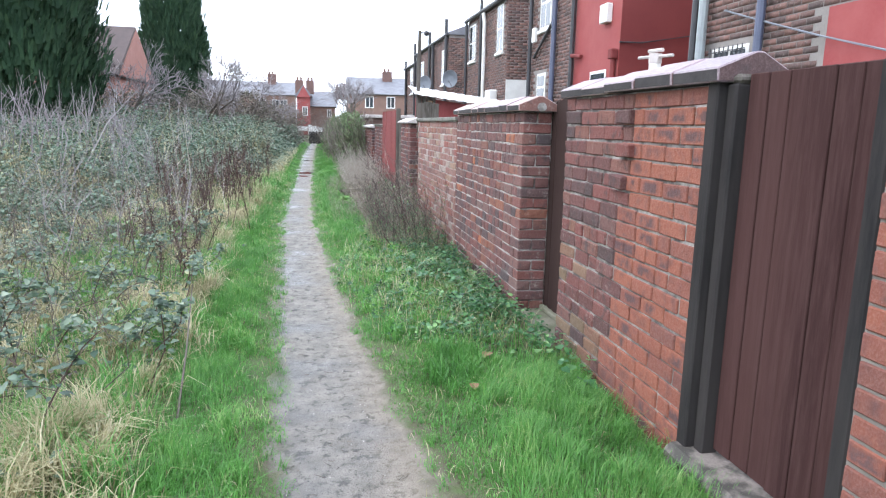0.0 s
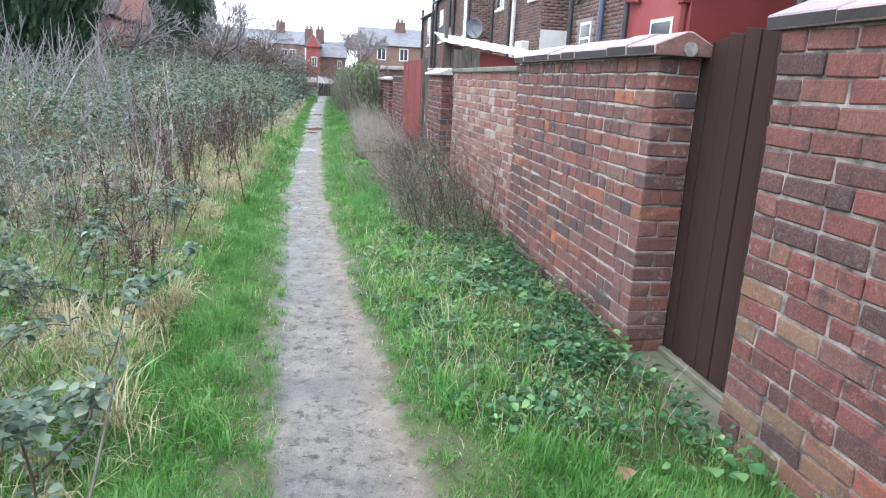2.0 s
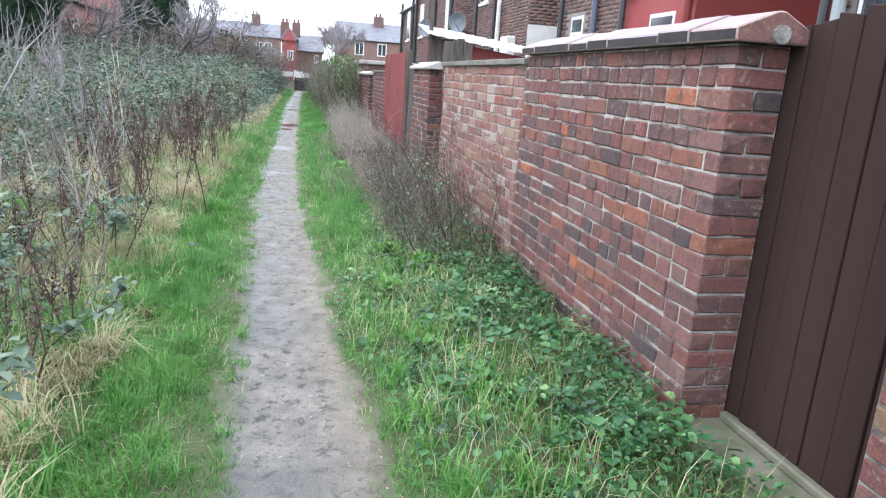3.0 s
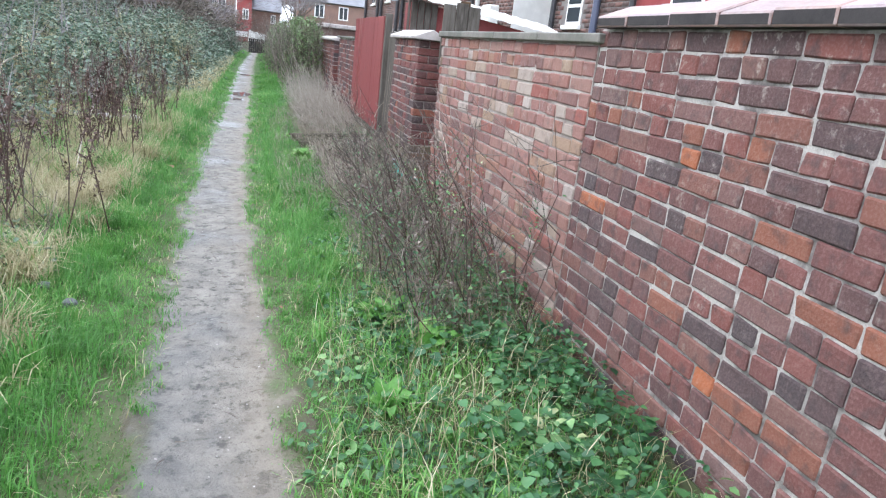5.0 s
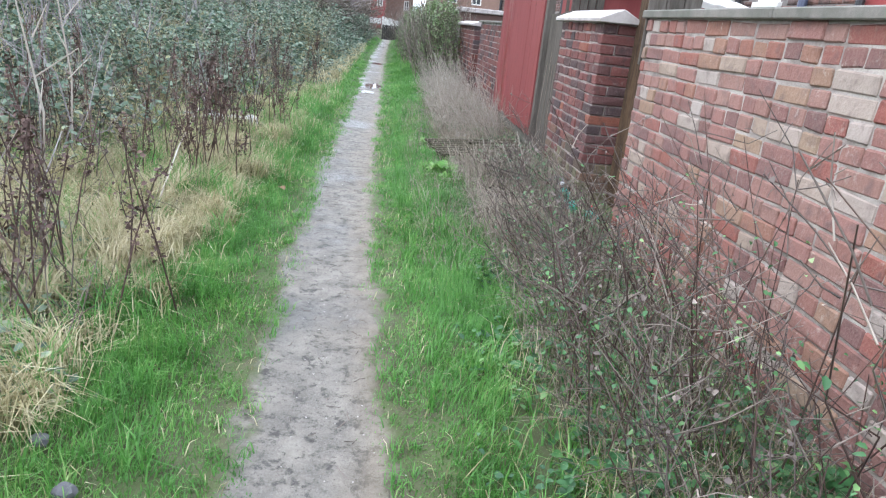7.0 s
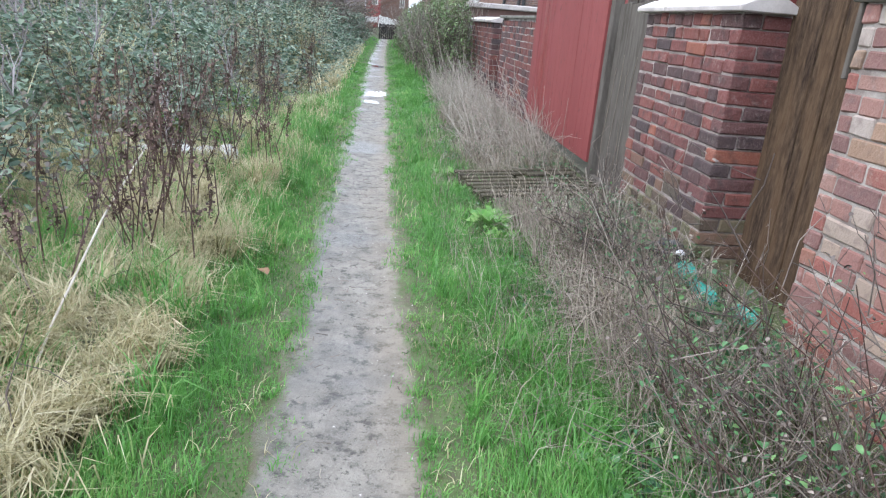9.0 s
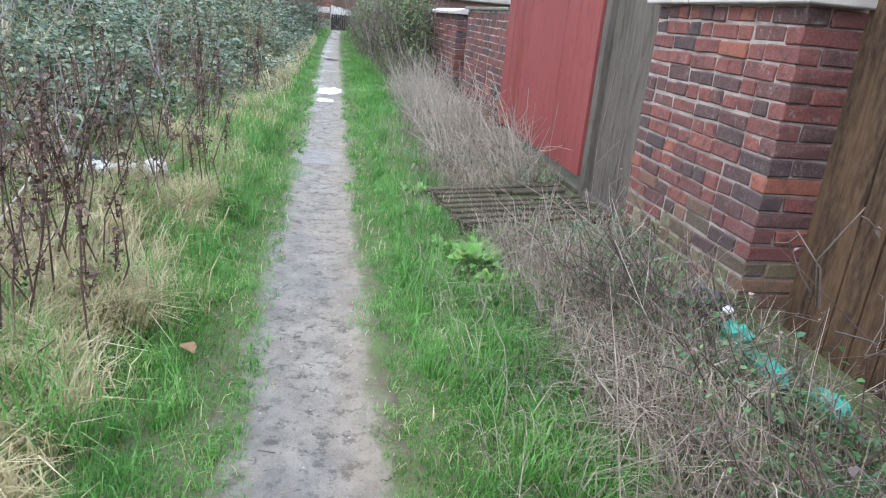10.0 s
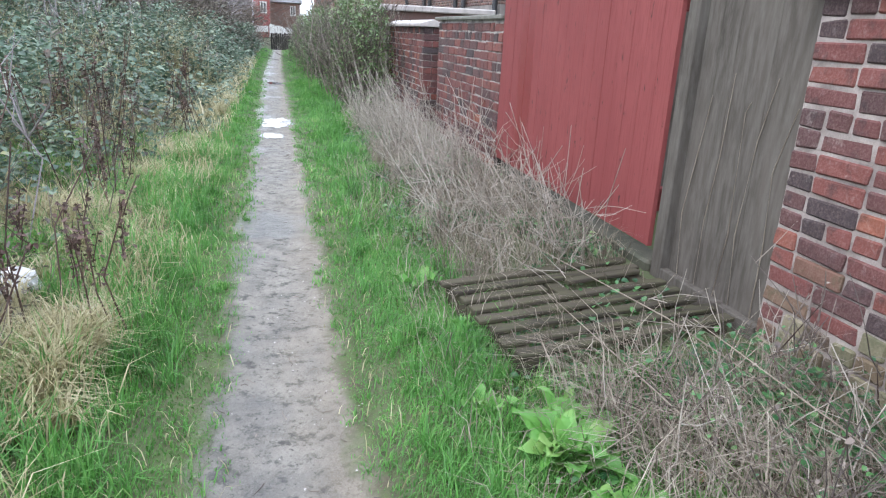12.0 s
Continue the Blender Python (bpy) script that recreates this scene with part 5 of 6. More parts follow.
C = scatter(270, 0.75, 1.5, 2.9, 7.3, lambda x, y: (0.25 + 0.75 * smooth(x, 1.0, 1.3)) * np.where(y < 4.1, x > 1.36, 1.0))
P = np.repeat(C, 8, 0) + rng.normal(0, 0.045, (len(C) * 8, 3)) * (1, 1, 0)
P[:, 0] = np.minimum(P[:, 0], 1.53)
P[:, 2] += np.repeat(rng.uniform(0.04, 0.14, len(C)), 8) + rng.normal(0, 0.02, len(P))
soup("broad_leaves", *leaves(P, rng.uniform(0.028, 0.06, len(P)), 1.0, 0.45), M["nettle"], wd, "", "", "stuff")
C = scatter(95, 0.35, 1.0, 3.9, 7.4, weeds_keep)
P = np.repeat(C, 26, 0) + rng.normal(0, 0.025, (len(C) * 26, 3)) * (1, 1, 0)
soup("lush_grass", *blades(P, rng.uniform(0.06, 0.17, len(P)), rng.uniform(0.004, 0.009, len(P)), rng.uniform(0.35, 0.98, len(P))), M["dock"], wd, "", "", "stuff")


def dock_plant(x, y, n, size):
    c = thing("dock_plant", "bright green rosette of broad dock leaves", "weed", "dock plants")
    V, T, k = [], [], 0
    z = float(ground_z(x, y))
    for i in range(n):
        a, L, W = rng.uniform(0, 6.28), size * rng.uniform(0.5, 1.2), size * rng.uniform(0.13, 0.2)
        el = rng.uniform(0.75, 1.4)
        rows = 7
        rip = rng.uniform(0, 6)
        for r in range(rows):
            s = r / (rows - 1)
            out, up = L * s * math.cos(el) * (1 + 0.35 * s), L * s * math.sin(el) * (1 - 0.45 * s)
            wd_ = W * math.sin(math.pi * min(1, 0.12 + s * 0.88)) ** 0.7 * (1 if s < 1 else 0.05)
            cx, cy = x + out * math.cos(a), y + out * math.sin(a)
            for q_ in (-1, 0, 1):
                V.append((cx - q_ * wd_ * math.sin(a), cy + q_ * wd_ * math.cos(a), z + up + abs(q_) * (0.35 * wd_ + 0.014 * math.sin(rip + r * 2.4 + q_))))
        for r in range(rows - 1):
            for q_ in range(2):
                b0 = k + r * 3 + q_
                T += [(b0, b0 + 1, b0 + 4), (b0, b0 + 4, b0 + 3)]
        k += rows * 3
    soup("rosette", V, T, M["dock"], c)


for x, y, n, s in ((0.58, 11.4, 72, 0.21), (0.66, 11.55, 34, 0.17), (0.64, 11.12, 30, 0.16), (0.42, 11.75, 22, 0.12), (0.69, 7.02, 60, 0.19), (0.82, 6.7, 14, 0.2), (0.45, 12.9, 14, 0.16), (0.58, 5.3, 10, 0.14), (0.5, 12.35, 10, 0.15), (0.8, 5.0, 8, 0.15), (0.55, 6.2, 12, 0.17)):
    dock_plant(x, y, n, s)


def twig_bush(name, label, n, y0, y1, x0, x1, h0, h1, lean, leaf=0, straw=0):
    """A leafless thicket: stems, forked twigs, dried heads, a few leaves."""
    b_ = thing(name, label, "shrub")
    A = scatter(n, x0, x1, y0, y1)
    H = rng.uniform(h0, h1, n) * (0.7 + 0.4 * smooth(A[:, 0], x0, x1)) * (1 - 0.5 * smooth(A[:, 1], 7.9, 9.2) * (h1 > 0.9))
    B = A + np.stack([lean * H * rng.uniform(-0.3, 2.0, n) + rng.normal(0, 0.10, n), rng.normal(0.12, 0.38, n) * H, H], 1)
    B[:, 0] = np.clip(B[:, 0], 0.60 + 0.12 * rng.uniform(0, 1, n), 1.53)
    v, t, mid = stems(A, B, rng.uniform(0.0022, 0.0052, n), 0.0016, 0.16)
    s0 = np.repeat(A, 5, 0) + np.repeat(B - A, 5, 0) * rng.uniform(0.25, 0.98, (n * 5, 1))
    s1 = s0 + np.stack([rng.normal(-0.03, 0.11, n * 5), rng.normal(0, 0.11, n * 5), rng.uniform(0.02, 0.24, n * 5)], 1)
    s1[:, 0] = np.minimum(s1[:, 0], 1.545)
    v2, t2, _ = stems(s0, s1, 0.0024, 0.0015, 0.08)
    u0 = s0 + (s1 - s0) * rng.uniform(0.3, 1.0, (len(s0), 1))
    u1 = u0 + rng.normal(0, 0.05, u0.shape) + (0, 0, 0.03)
    u1[:, 0] = np.minimum(u1[:, 0], 1.545)
    v3, t3, _ = stems(u0, u1, 0.0017, 0.001, 0.05)
    soup("stem_tangle", v, t, M["rust_stalk"], b_, "", "", "stuff")
    soup("twig_tangle", *join((v2, t2), (v3, t3)), M["dark_twig"], b_, "", "", "stuff")
    k = rng.integers(0, len(u1), int(len(u1) * 0.9))
    S = u1[k] + rng.normal(0, 0.006, (len(k), 3))
    soup("dried_head_mass", *leaves(S, rng.uniform(0.008, 0.02, len(S)), 0.8, 1.0), M["dark_twig"], b_, "", "", "stuff")
    if leaf:
        k = rng.integers(0, len(s0), leaf)
        S = s0[k] * (1, 1, 0.75) + rng.normal(0, 0.05, (leaf, 3)) + (0, 0, 0.06)
        S[:, 0] = np.minimum(S[:, 0], 1.5)
        soup("foliage", *leaves(S, rng.uniform(0.011, 0.026, leaf), 0.65, 0.9), M["weed_mix"], b_, "", "", "stuff")
    if straw:
        P_ = scatter(straw, x0 - 0.1, x1, y0, y1)
        soup("straw", *blades(P_, rng.uniform(0.1, 0.4, straw), rng.uniform(0.002, 0.0045, straw), rng.uniform(0.5, 0.99, straw), rng.normal(3.1, 1.5, straw)), M["dry_straw"], b_, "", "", "stuff")


twig_bush("leafless_shrub", "tangled leafless dark shrub against the pale brick wall", 135, 6.75, 9.3, 0.8, 1.48, 0.35, 1.15, -0.45, 2000, 2600)
twig_bush("leafless_shrub", "sparse low leafless shrub at the path's edge", 34, 8.6, 11.6, 0.85, 1.4, 0.15, 0.5, -0.4, 250, 900)
twig_bush("leafless_shrub", "tangled dry twigs in front of the brick pier", 24, 9.3, 11.6, 0.85, 1.5, 0.1, 0.36, -0.6, 500, 2200)
# pale dead stems and straw in front of the red gate
def clear_pallet(x, y):
    return np.where((x > 0.48) & (x < 1.62) & (y > 11.75) & (y < 12.85), 0.10, 1.0)


st = thing("dry_stems", "heap of pale dry stems beneath the red gate", "dead plants", "", "stuff")
A = np.concatenate([scatter(520, 0.75, 1.5, 12.7, 19.0, clear_pallet), scatter(55, 0.6, 1.45, 9.6, 12.4, clear_pallet), scatter(150, 0.9, 1.5, 15, 22)])
L = rng.uniform(0.25, 0.95, len(A)) * (0.6 + 0.4 * smooth(A[:, 1], 12, 13.5))
B = A + np.stack([-0.35 * L * rng.uniform(-0.3, 1.5, len(A)), rng.normal(-0.1, 0.4, len(A)) * L, L * rng.uniform(0.15, 0.95, len(A))], 1)
B[:, 0] = np.minimum(B[:, 0], 1.52)
v, t, mid = stems(A, B, 0.0035, 0.002, 0.06)
s0 = np.repeat(mid, 3, 0)
s1 = s0 + rng.normal(0, 0.12, s0.shape) + (0, 0, 0.05)
s1[:, 0] = np.minimum(s1[:, 0], 1.54)
v2, t2, _ = stems(s0, s1, 0.002, 0.0012, 0.06)
soup("dry_stalks", *join((v, t), (v2, t2)), M["pale_twig"], st, "", "", "stuff")
P = np.concatenate([scatter(9500, 0.55, 1.52, 9.4, 19.0, lambda x, y: clear_pallet(x, y) * smooth(x - verge_right(y) + 0.15 * wave(x, y, 2), -0.2, 0.2)), scatter(2500, 0.3, 0.9, 9.0, 16.0), scatter(3500, 0.65, 1.5, 12.7, 17)])
soup("dry_straw", *blades(P, rng.uniform(0.06, 0.32, len(P)), rng.uniform(0.002, 0.0045, len(P)), rng.uniform(0.6, 0.99, len(P)), rng.normal(3.3, 1.6, len(P))), M["dry_straw"], st, "", "", "stuff")
P = scatter(5600, 0.72, 1.45, 9.2, 11.85, lambda x, y: smooth(1.24 - x, 0.0, 0.28) * (0.25 + 0.75 * smooth(wave(x, y, 2.3, 8), -0.3, 0.3)))
soup("lying_straw", *blades(P, rng.uniform(0.12, 0.42, len(P)), rng.uniform(0.0025, 0.0055, len(P)), rng.uniform(0.75, 0.995, len(P)), rng.normal(2.6, 1.3, len(P))), M["dry_straw"], st, "", "", "stuff")
P = scatter(3000, 0.95, 1.5, 9.3, 11.8, lambda x, y: smooth(x, 0.95, 1.25) * (0.3 + 0.7 * smooth(wave(x, y, 2.6, 4), -0.3, 0.3)))
P[:, 2] += rng.uniform(0.02, 0.15, len(P))
soup("wall_ivy", *leaves(P, rng.uniform(0.018, 0.042, len(P)), 0.85, 0.6), M["nettle"], st, "", "", "stuff")
P = scatter(26000, 0.45, 1.52, 8.8, 18.0, lambda x, y: (0.3 + 0.7 * clear_pallet(x, y)) * smooth(x - verge_right(y) + 0.2 * wave(x, y, 1.7, 3), -0.25, 0.1) * smooth(wave(x, y, 1.6, 5), -0.3, 0.5))
P[:, 2] += rng.uniform(0.01, 0.07, len(P))
soup("ground_ivy", *leaves(P, rng.uniform(0.016, 0.042, len(P)), 0.8, 0.8), M["weed_mix"], st, "", "", "stuff")
# long fallen stems
fs = thing("cane_heap", "long pale fallen canes across the verge", "dead canes")
for a, c in (((1.42, 10.9, 0.15), (0.75, 12.6, 0.42)), ((0.95, 10.3, 0.1), (0.78, 12.2, 0.3)), ((1.3, 10.2, 0.12), (1.0, 11.5, 0.45)), ((0.55, 9.4, 0.05), (0.95, 10.6, 0.35)), ((1.1, 13.2, 0.15), (0.7, 14.9, 0.55)), ((1.35, 12.9, 0.2), (1.2, 15.0, 0.75))):
    bm = bmesh.new()
    m_ = [(a[i] + c[i]) / 2 + (0, 0, 0.05)[i] for i in range(3)]
    tube(bm, [a, m_, c], [0.003, 0.0026, 0.0014], 6)
    part("cane", bm, M["dry_straw"], fs)
lc = thing("fallen_cane", "long pale cane leaning out of the dead grass", "dead cane")
bm = bmesh.new()
tube(bm, [(-1.12, 8.95, 0.05), (-1.24, 9.6, 0.19), (-1.36, 10.4, 0.33), (-1.45, 11.3, 0.48)], [0.005, 0.005, 0.0048, 0.004], 8)
part("cane", bm, M["pale_twig"], lc)
bs = thing("bramble_shoot", "dark thin leaning bramble stem", "stem")
bm = bmesh.new()
tube(bm, [(-0.62, 2.75, 0.0), (-0.66, 3.3, 0.2), (-0.72, 3.9, 0.42)], [0.006, 0.005, 0.003], 6)
part("stem", bm, M["bark"], bs)
for x, y, z in ((-2.0, 10.2, 1.5), (-1.72, 6.4, 0.75), (-1.62, 9.0, 1.45), (-1.3, 6.5, 0.9), (-1.9, 7.6, 0.8)):
    sp = thing("dead_hogweed", "tall pale dead stem standing in the grass", "dead plant", "tall dead stems")
    bm = bmesh.new()
    tube(bm, [(x, y, 0), (x + 0.03, y + 0.05, z * 0.5), (x - 0.03 + rng.normal(0, 0.05), y + rng.normal(0, 0.1), z)], [0.007, 0.006, 0.003], 6)
    for k in range(4):
        q_ = 0.5 + 0.12 * k
        tube(bm, [(x + 0.02, y + 0.03, z * q_), (x + rng.normal(0, 0.12), y + rng.normal(0, 0.12), z * q_ + 0.15)], [0.004, 0.002], 5)
    part("stem", bm, M["pale_twig"], sp)


def green_shrub(name, label, cx, cy, rx, ry, h, n, mat, size, twigs=500):
    s = thing(name, label, "shrub", "", "", (0, 0, 0))
    a, b_, c = rng.uniform(0, 6.28, n), rng.uniform(0, 1, n), rng.uniform(0, 1, n) ** 0.4
    P_ = np.stack([cx + rx * c * np.cos(a) * np.sqrt(1 - (b_ * 0.85) ** 2), cy + ry * c * np.sin(a) * np.sqrt(1 - (b_ * 0.85) ** 2), h * (0.08 + 0.92 * b_)], 1)
    P_ += 0.12 * np.stack([wave(P_[:, 1], P_[:, 2], 2.5), wave(P_[:, 0], P_[:, 2], 2.5), wave(P_[:, 0], P_[:, 1], 2.5)], 1)
    P_ = P_[wave(P_[:, 1], P_[:, 2] * 1.4, 3.3, cx) + 0.5 * wave(P_[:, 0] * 2, P_[:, 1], 6, cy) > -0.2]
    soup("crown", *leaves(P_, rng.uniform(0.7, 1.4, len(P_)) * size, 0.6, 0.8), mat, s, "", "", "stuff")
    A_ = np.stack([cx + rng.normal(0, rx * 0.4, twigs), cy + rng.normal(0, ry * 0.45, twigs), np.zeros(twigs)], 1)
    B_ = np.stack([cx + rng.normal(0, rx * 0.75, twigs), cy + rng.normal(0, ry * 0.6, twigs), h * rng.uniform(0.6, 1.12, twigs)], 1)
    v_, t_, _ = stems(A_, B_, 0.007, 0.002, 0.06)
    soup("branch_tangle", v_, t_, M["dark_twig"], s, "", "", "stuff")


green_shrub("hedge_shrub", "straggling green privet shrub over the wall", 1.25, 22.5, 0.55, 3.2, 1.75, 8000, M["privet"], 0.06, 700)
green_shrub("hedge_shrub", "straggling green privet shrub over the wall", 1.1, 28.5, 0.65, 3.5, 1.7, 8000, M["privet"], 0.06)
green_shrub("hedge_shrub", "brown-green hedge at the far end of the path", 1.2, 36.5, 0.8, 5.0, 1.6, 7000, M["privet"], 0.08)
green_shrub("hedge_shrub", "brown-green hedge at the far end of the path", -1.5, 42, 0.7, 4.0, 1.2, 5000, M["bramble"], 0.09)

# ---- trees ----
def conifer(x, y, r, h, base, n, label):
    c = thing("conifer_tree", label, "tree", "conifers")
    bm = bmesh.new()
    tube(bm, [(x, y, -0.2), (x, y, h * 0.5), (x, y, h * 0.96)], [0.28, 0.16, 0.03], 8)
    part("trunk", bm, M["bark"], c)
    zz = rng.uniform(0, 1, n) ** 0.85
    rad = r * np.clip(np.sin(np.pi * np.clip(0.22 + 0.78 * zz, 0, 1)) ** 0.6, 0.02, 1)
    a = rng.uniform(0, 6.28, n)
    k = rng.uniform(0.55, 1.0, n) ** 0.5
    bumpy = 1 + 0.18 * wave(a * 1.5, zz * 9, 1.0, x) + 0.10 * wave(a * 4, zz * 25, 1.0, y)
    P_ = np.stack([x + rad * k * bumpy * np.cos(a), y + rad * k * bumpy * np.sin(a), base + (h - base) * zz], 1)
    up = rng.uniform(0.25, 0.55, n)
    soup("crown", *blades(P_, up, 0.10, 0.55, a + rng.normal(0, 0.4, n)), M["conifer"], c)


conifer(-10.2, 24.5, 3.3, 13.0, 0.2, 42000, "broad dark green conifer on the waste ground")
conifer(-14.5, 22.0, 3.0, 12.0, 0.2, 20000, "broad dark green conifer on the waste ground")
conifer(-8.3, 44.5, 1.9, 13.0, 0.5, 26000, "tall columnar dark green conifer behind the gabled house")


def bare_tree(x, y, h, spread, label, seed, levels=5, lean=(0, 0)):
    r = random.Random(seed)
    A_, B_, R0, R1 = [], [], [], []

    def grow(p, d, L, rad, lev):
        q_ = p + d * L
        A_.append(tuple(p)), B_.append(tuple(q_)), R0.append(rad), R1.append(rad * 0.68)
        if lev == 0:
            return
        for k in range(3 if lev > 1 else 4):
            nd = (d + Vector((r.gauss(0, spread), r.gauss(0, spread), r.gauss(0.12, spread * 0.7)))).normalized()
            grow(p + d * L * r.uniform(0.55, 1.0), nd, L * r.uniform(0.62, 0.85), rad * 0.6, lev - 1)

    t_ = thing("bare_tree", label, "tree", "bare trees")
    grow(Vector((x, y, -0.1)), Vector((lean[0], lean[1], 1)).normalized(), h * 0.34, h * 0.022, levels)
    A_, B_, R0, R1 = np.array(A_), np.array(B_), np.array(R0), np.array(R1)
    big = R0 > h * 0.006
    v_, q_, _ = stems(A_[big], B_[big], R0[big], R1[big], 0.04)
    soup("limb_frame", v_, q_, M["bark"], t_)
    v_, q_, _ = stems(A_[~big], B_[~big], np.maximum(R0[~big], 0.007), np.maximum(R1[~big], 0.004), 0.05)
    soup("twig_crown", v_, q_, M["grey_twig"], t_, "", "", "stuff")


bare_tree(-4.9, 30, 5.2, 0.55, "leafless spreading tree above the brambles", 3, 6, (0.25, 0))
bare_tree(-3.2, 34, 4.2, 0.5, "leafless spreading tree above the brambles", 5, 6)
bare_tree(-7.0, 27, 5.0, 0.5, "leafless spreading tree above the brambles", 8, 6)
bare_tree(2.2, 46, 5.0, 0.4, "thin leafless tree at the far end", 9, 6)
bare_tree(3.4, 52, 5.4, 0.4, "thin leafless tree at the far end", 12, 6)
bare_tree(-3.0, 46, 4.0, 0.5, "leafless scrub tree at the far end", 14, 6)
green_shrub("scrub_thicket", "brown scrub thicket behind the brambles", -4.5, 38, 3.2, 4.0, 3.0, 11000, M["scrub"], 0.12, 900)
green_shrub("scrub_thicket", "brown scrub thicket behind the brambles", -3.0, 52, 3.0, 4.0, 2.6, 7000, M["scrub"], 0.14, 900)
green_shrub("scrub_thicket", "brown scrub thicket behind the brambles", -8.5, 32, 3.0, 3.0, 2.6, 9000, M["scrub"], 0.11, 900)
green_shrub("scrub_thicket", "dark scrub thicket beneath the conifers", -13.0, 30, 4.0, 4.0, 2.4, 8000, M["bramble"], 0.13, 500)

# ---- pallet, litter and small things ----
pal = thing("wooden_pallet", "broken mossy wooden pallet lying in the weeds", "pallet")
c0, ux, uy = np.array([0.60, 11.88]), np.array([0.96, 0.10]), np.array([-0.10, 0.80])


def pallet_bar(name, s0, s1, t0, t1, z0, z1, tilt=0.0):
    bm = bmesh.new()
    vs = []
    for z in (z0, z1):
        for s, t in ((s0, t0), (s1, t0), (s1, t1), (s0, t1)):
            p_ = c0 + ux * s + uy * t
            vs.append(bm.verts.new((p_[0], p_[1], z + tilt * s)))
    for f in ((3, 2, 1, 0), (4, 5, 6, 7), (0, 1, 5, 4), (1, 2, 6, 5), (2, 3, 7, 6), (3, 0, 4, 7)):
        bm.faces.new([vs[i] for i in f])
    bmesh.ops.bevel(bm, geom=bm.edges[:], offset=0.004, segments=1, affect="EDGES")
    part(name, bm, M["pallet_wood"], pal)


for s in (0.02, 0.47, 0.9):
    pallet_bar("bearer", s, s + 0.07, 0.0, 1.0, 0.04, 0.135, 0.05)
for k, t in enumerate((0.0, 0.13, 0.27, 0.40, 0.53, 0.66, 0.79, 0.92)):
    if k == 5:
        pallet_bar("slat", 0.0, 0.42, t, t + 0.075, 0.137, 0.157, 0.05)
        pallet_bar("slat", 0.55, 0.95, t + 0.04, t + 0.10, 0.139, 0.159, 0.06)
    else:
        pallet_bar("slat", 0.0 - 0.02 * (k % 2), 1.0, t, t + 0.07, 0.137, 0.157, 0.05)


def crumple(name, label, cat, x, y, z, sx, sy, sz, mat, seed, sub=3):
    bm = bmesh.new()
    bmesh.ops.create_icosphere(bm, subdivisions=sub, radius=1.0)
    for v in bm.verts:
        k = 1 + 0.35 * noise.noise(v.co * 2.2 + Vector((seed, 0, 0))) + 0.2 * noise.noise(v.co * 5 + Vector((0, seed, 0)))
        v.co = Vector((v.co.x * sx * k, v.co.y * sy * k, max(v.co.z, -0.5) * sz * k))
    bmesh.ops.translate(bm, vec=(x, y, z), verts=bm.verts)
    return tagged(part(name, bm, mat, None), label, cat)


M["plastic_white"] = rough_mat("white_plastic", (0.7, 0.7, 0.72), (0.5, 0.5, 0.53), scale=9, fine=40, rough=0.35)
M["plastic_green"] = rough_mat("green_net", (0.02, 0.30, 0.25), (0.03, 0.40, 0.33), scale=20, fine=150, rough=0.5)
M["plastic_black"] = rough_mat("black_plastic", (0.015, 0.015, 0.02), (0.04, 0.04, 0.05), scale=9, fine=40, rough=0.3)
M["red_can"] = rough_mat("red_can", (0.5, 0.03, 0.04), (0.6, 0.05, 0.05), scale=9, fine=40, rough=0.25)
M["dead_leaf"] = rough_mat("dead_leaf", (0.17, 0.085, 0.045), (0.24, 0.14, 0.08), scale=30, fine=90, rough=0.8)
M["stone"] = rough_mat("dark_stone", (0.07, 0.07, 0.085), (0.12, 0.12, 0.13), scale=20, fine=90, rough=0.8)
gz = lambda x, y: float(ground_z(x, y))
for i, (x, y, sx, sy) in enumerate(((-1.47, 12.8, 0.13, 0.07), (-1.68, 12.75, 0.11, 0.07), (-1.9, 12.6, 0.07, 0.06), (-1.35, 12.95, 0.07, 0.05))):
    crumple("litter_bag", "crumpled white plastic sheet in the dead grass", "litter", x, y, gz(x, y) + 0.09, sx * 1.15, sy * 1.2, 0.075, M["plastic_white"], i * 3.3)
crumple("rubbish_sack", "torn black plastic sack by the wall", "litter", -1.8, 12.9, gz(-1.8, 12.9) + 0.07, 0.16, 0.1, 0.11, M["plastic_black"], 9)
crumple("rubbish_sack", "torn black plastic sack by the wall", "litter", 1.42, 10.62, gz(1.42, 10.6) + 0.05, 0.12, 0.1, 0.09, M["plastic_black"], 5)
for x, y, sx, sy, sz in ((1.39, 10.33, 0.04, 0.09, 0.05), (1.38, 10.12, 0.035, 0.12, 0.035), (1.47, 9.9, 0.05, 0.08, 0.04)):
    crumple("garden_net", "crumpled turquoise plastic netting in the weeds", "litter", x, y, gz(x, y) + 0.075, sx * 1.1, sy, sz * 1.25, M["plastic_green"], x * 9 + y)
crumple("paper_scrap", "small white scrap of paper on the weeds", "litter", 1.38, 10.41, gz(1.38, 10.41) + 0.15, 0.025, 0.02, 0.015, M["plastic_white"], 6, 2)
can = thing("drinks_can", "crushed red drinks can by the board fence", "can")
bm = bmesh.new()
tube(bm, [(1.62, 10.44, 0.115), (1.63, 10.43, 0.115), (1.68, 10.37, 0.105), (1.69, 10.36, 0.105)], [0.018, 0.022, 0.022, 0.018], 16)
part("can_body", bm, M["red_can"], can)
bm = bmesh.new()
tube(bm, [(1.615, 10.444, 0.115), (1.62, 10.44, 0.115)], [0.016, 0.018], 16)
part("can_end", bm, M["slab_pale"], can, "pale metal can end")
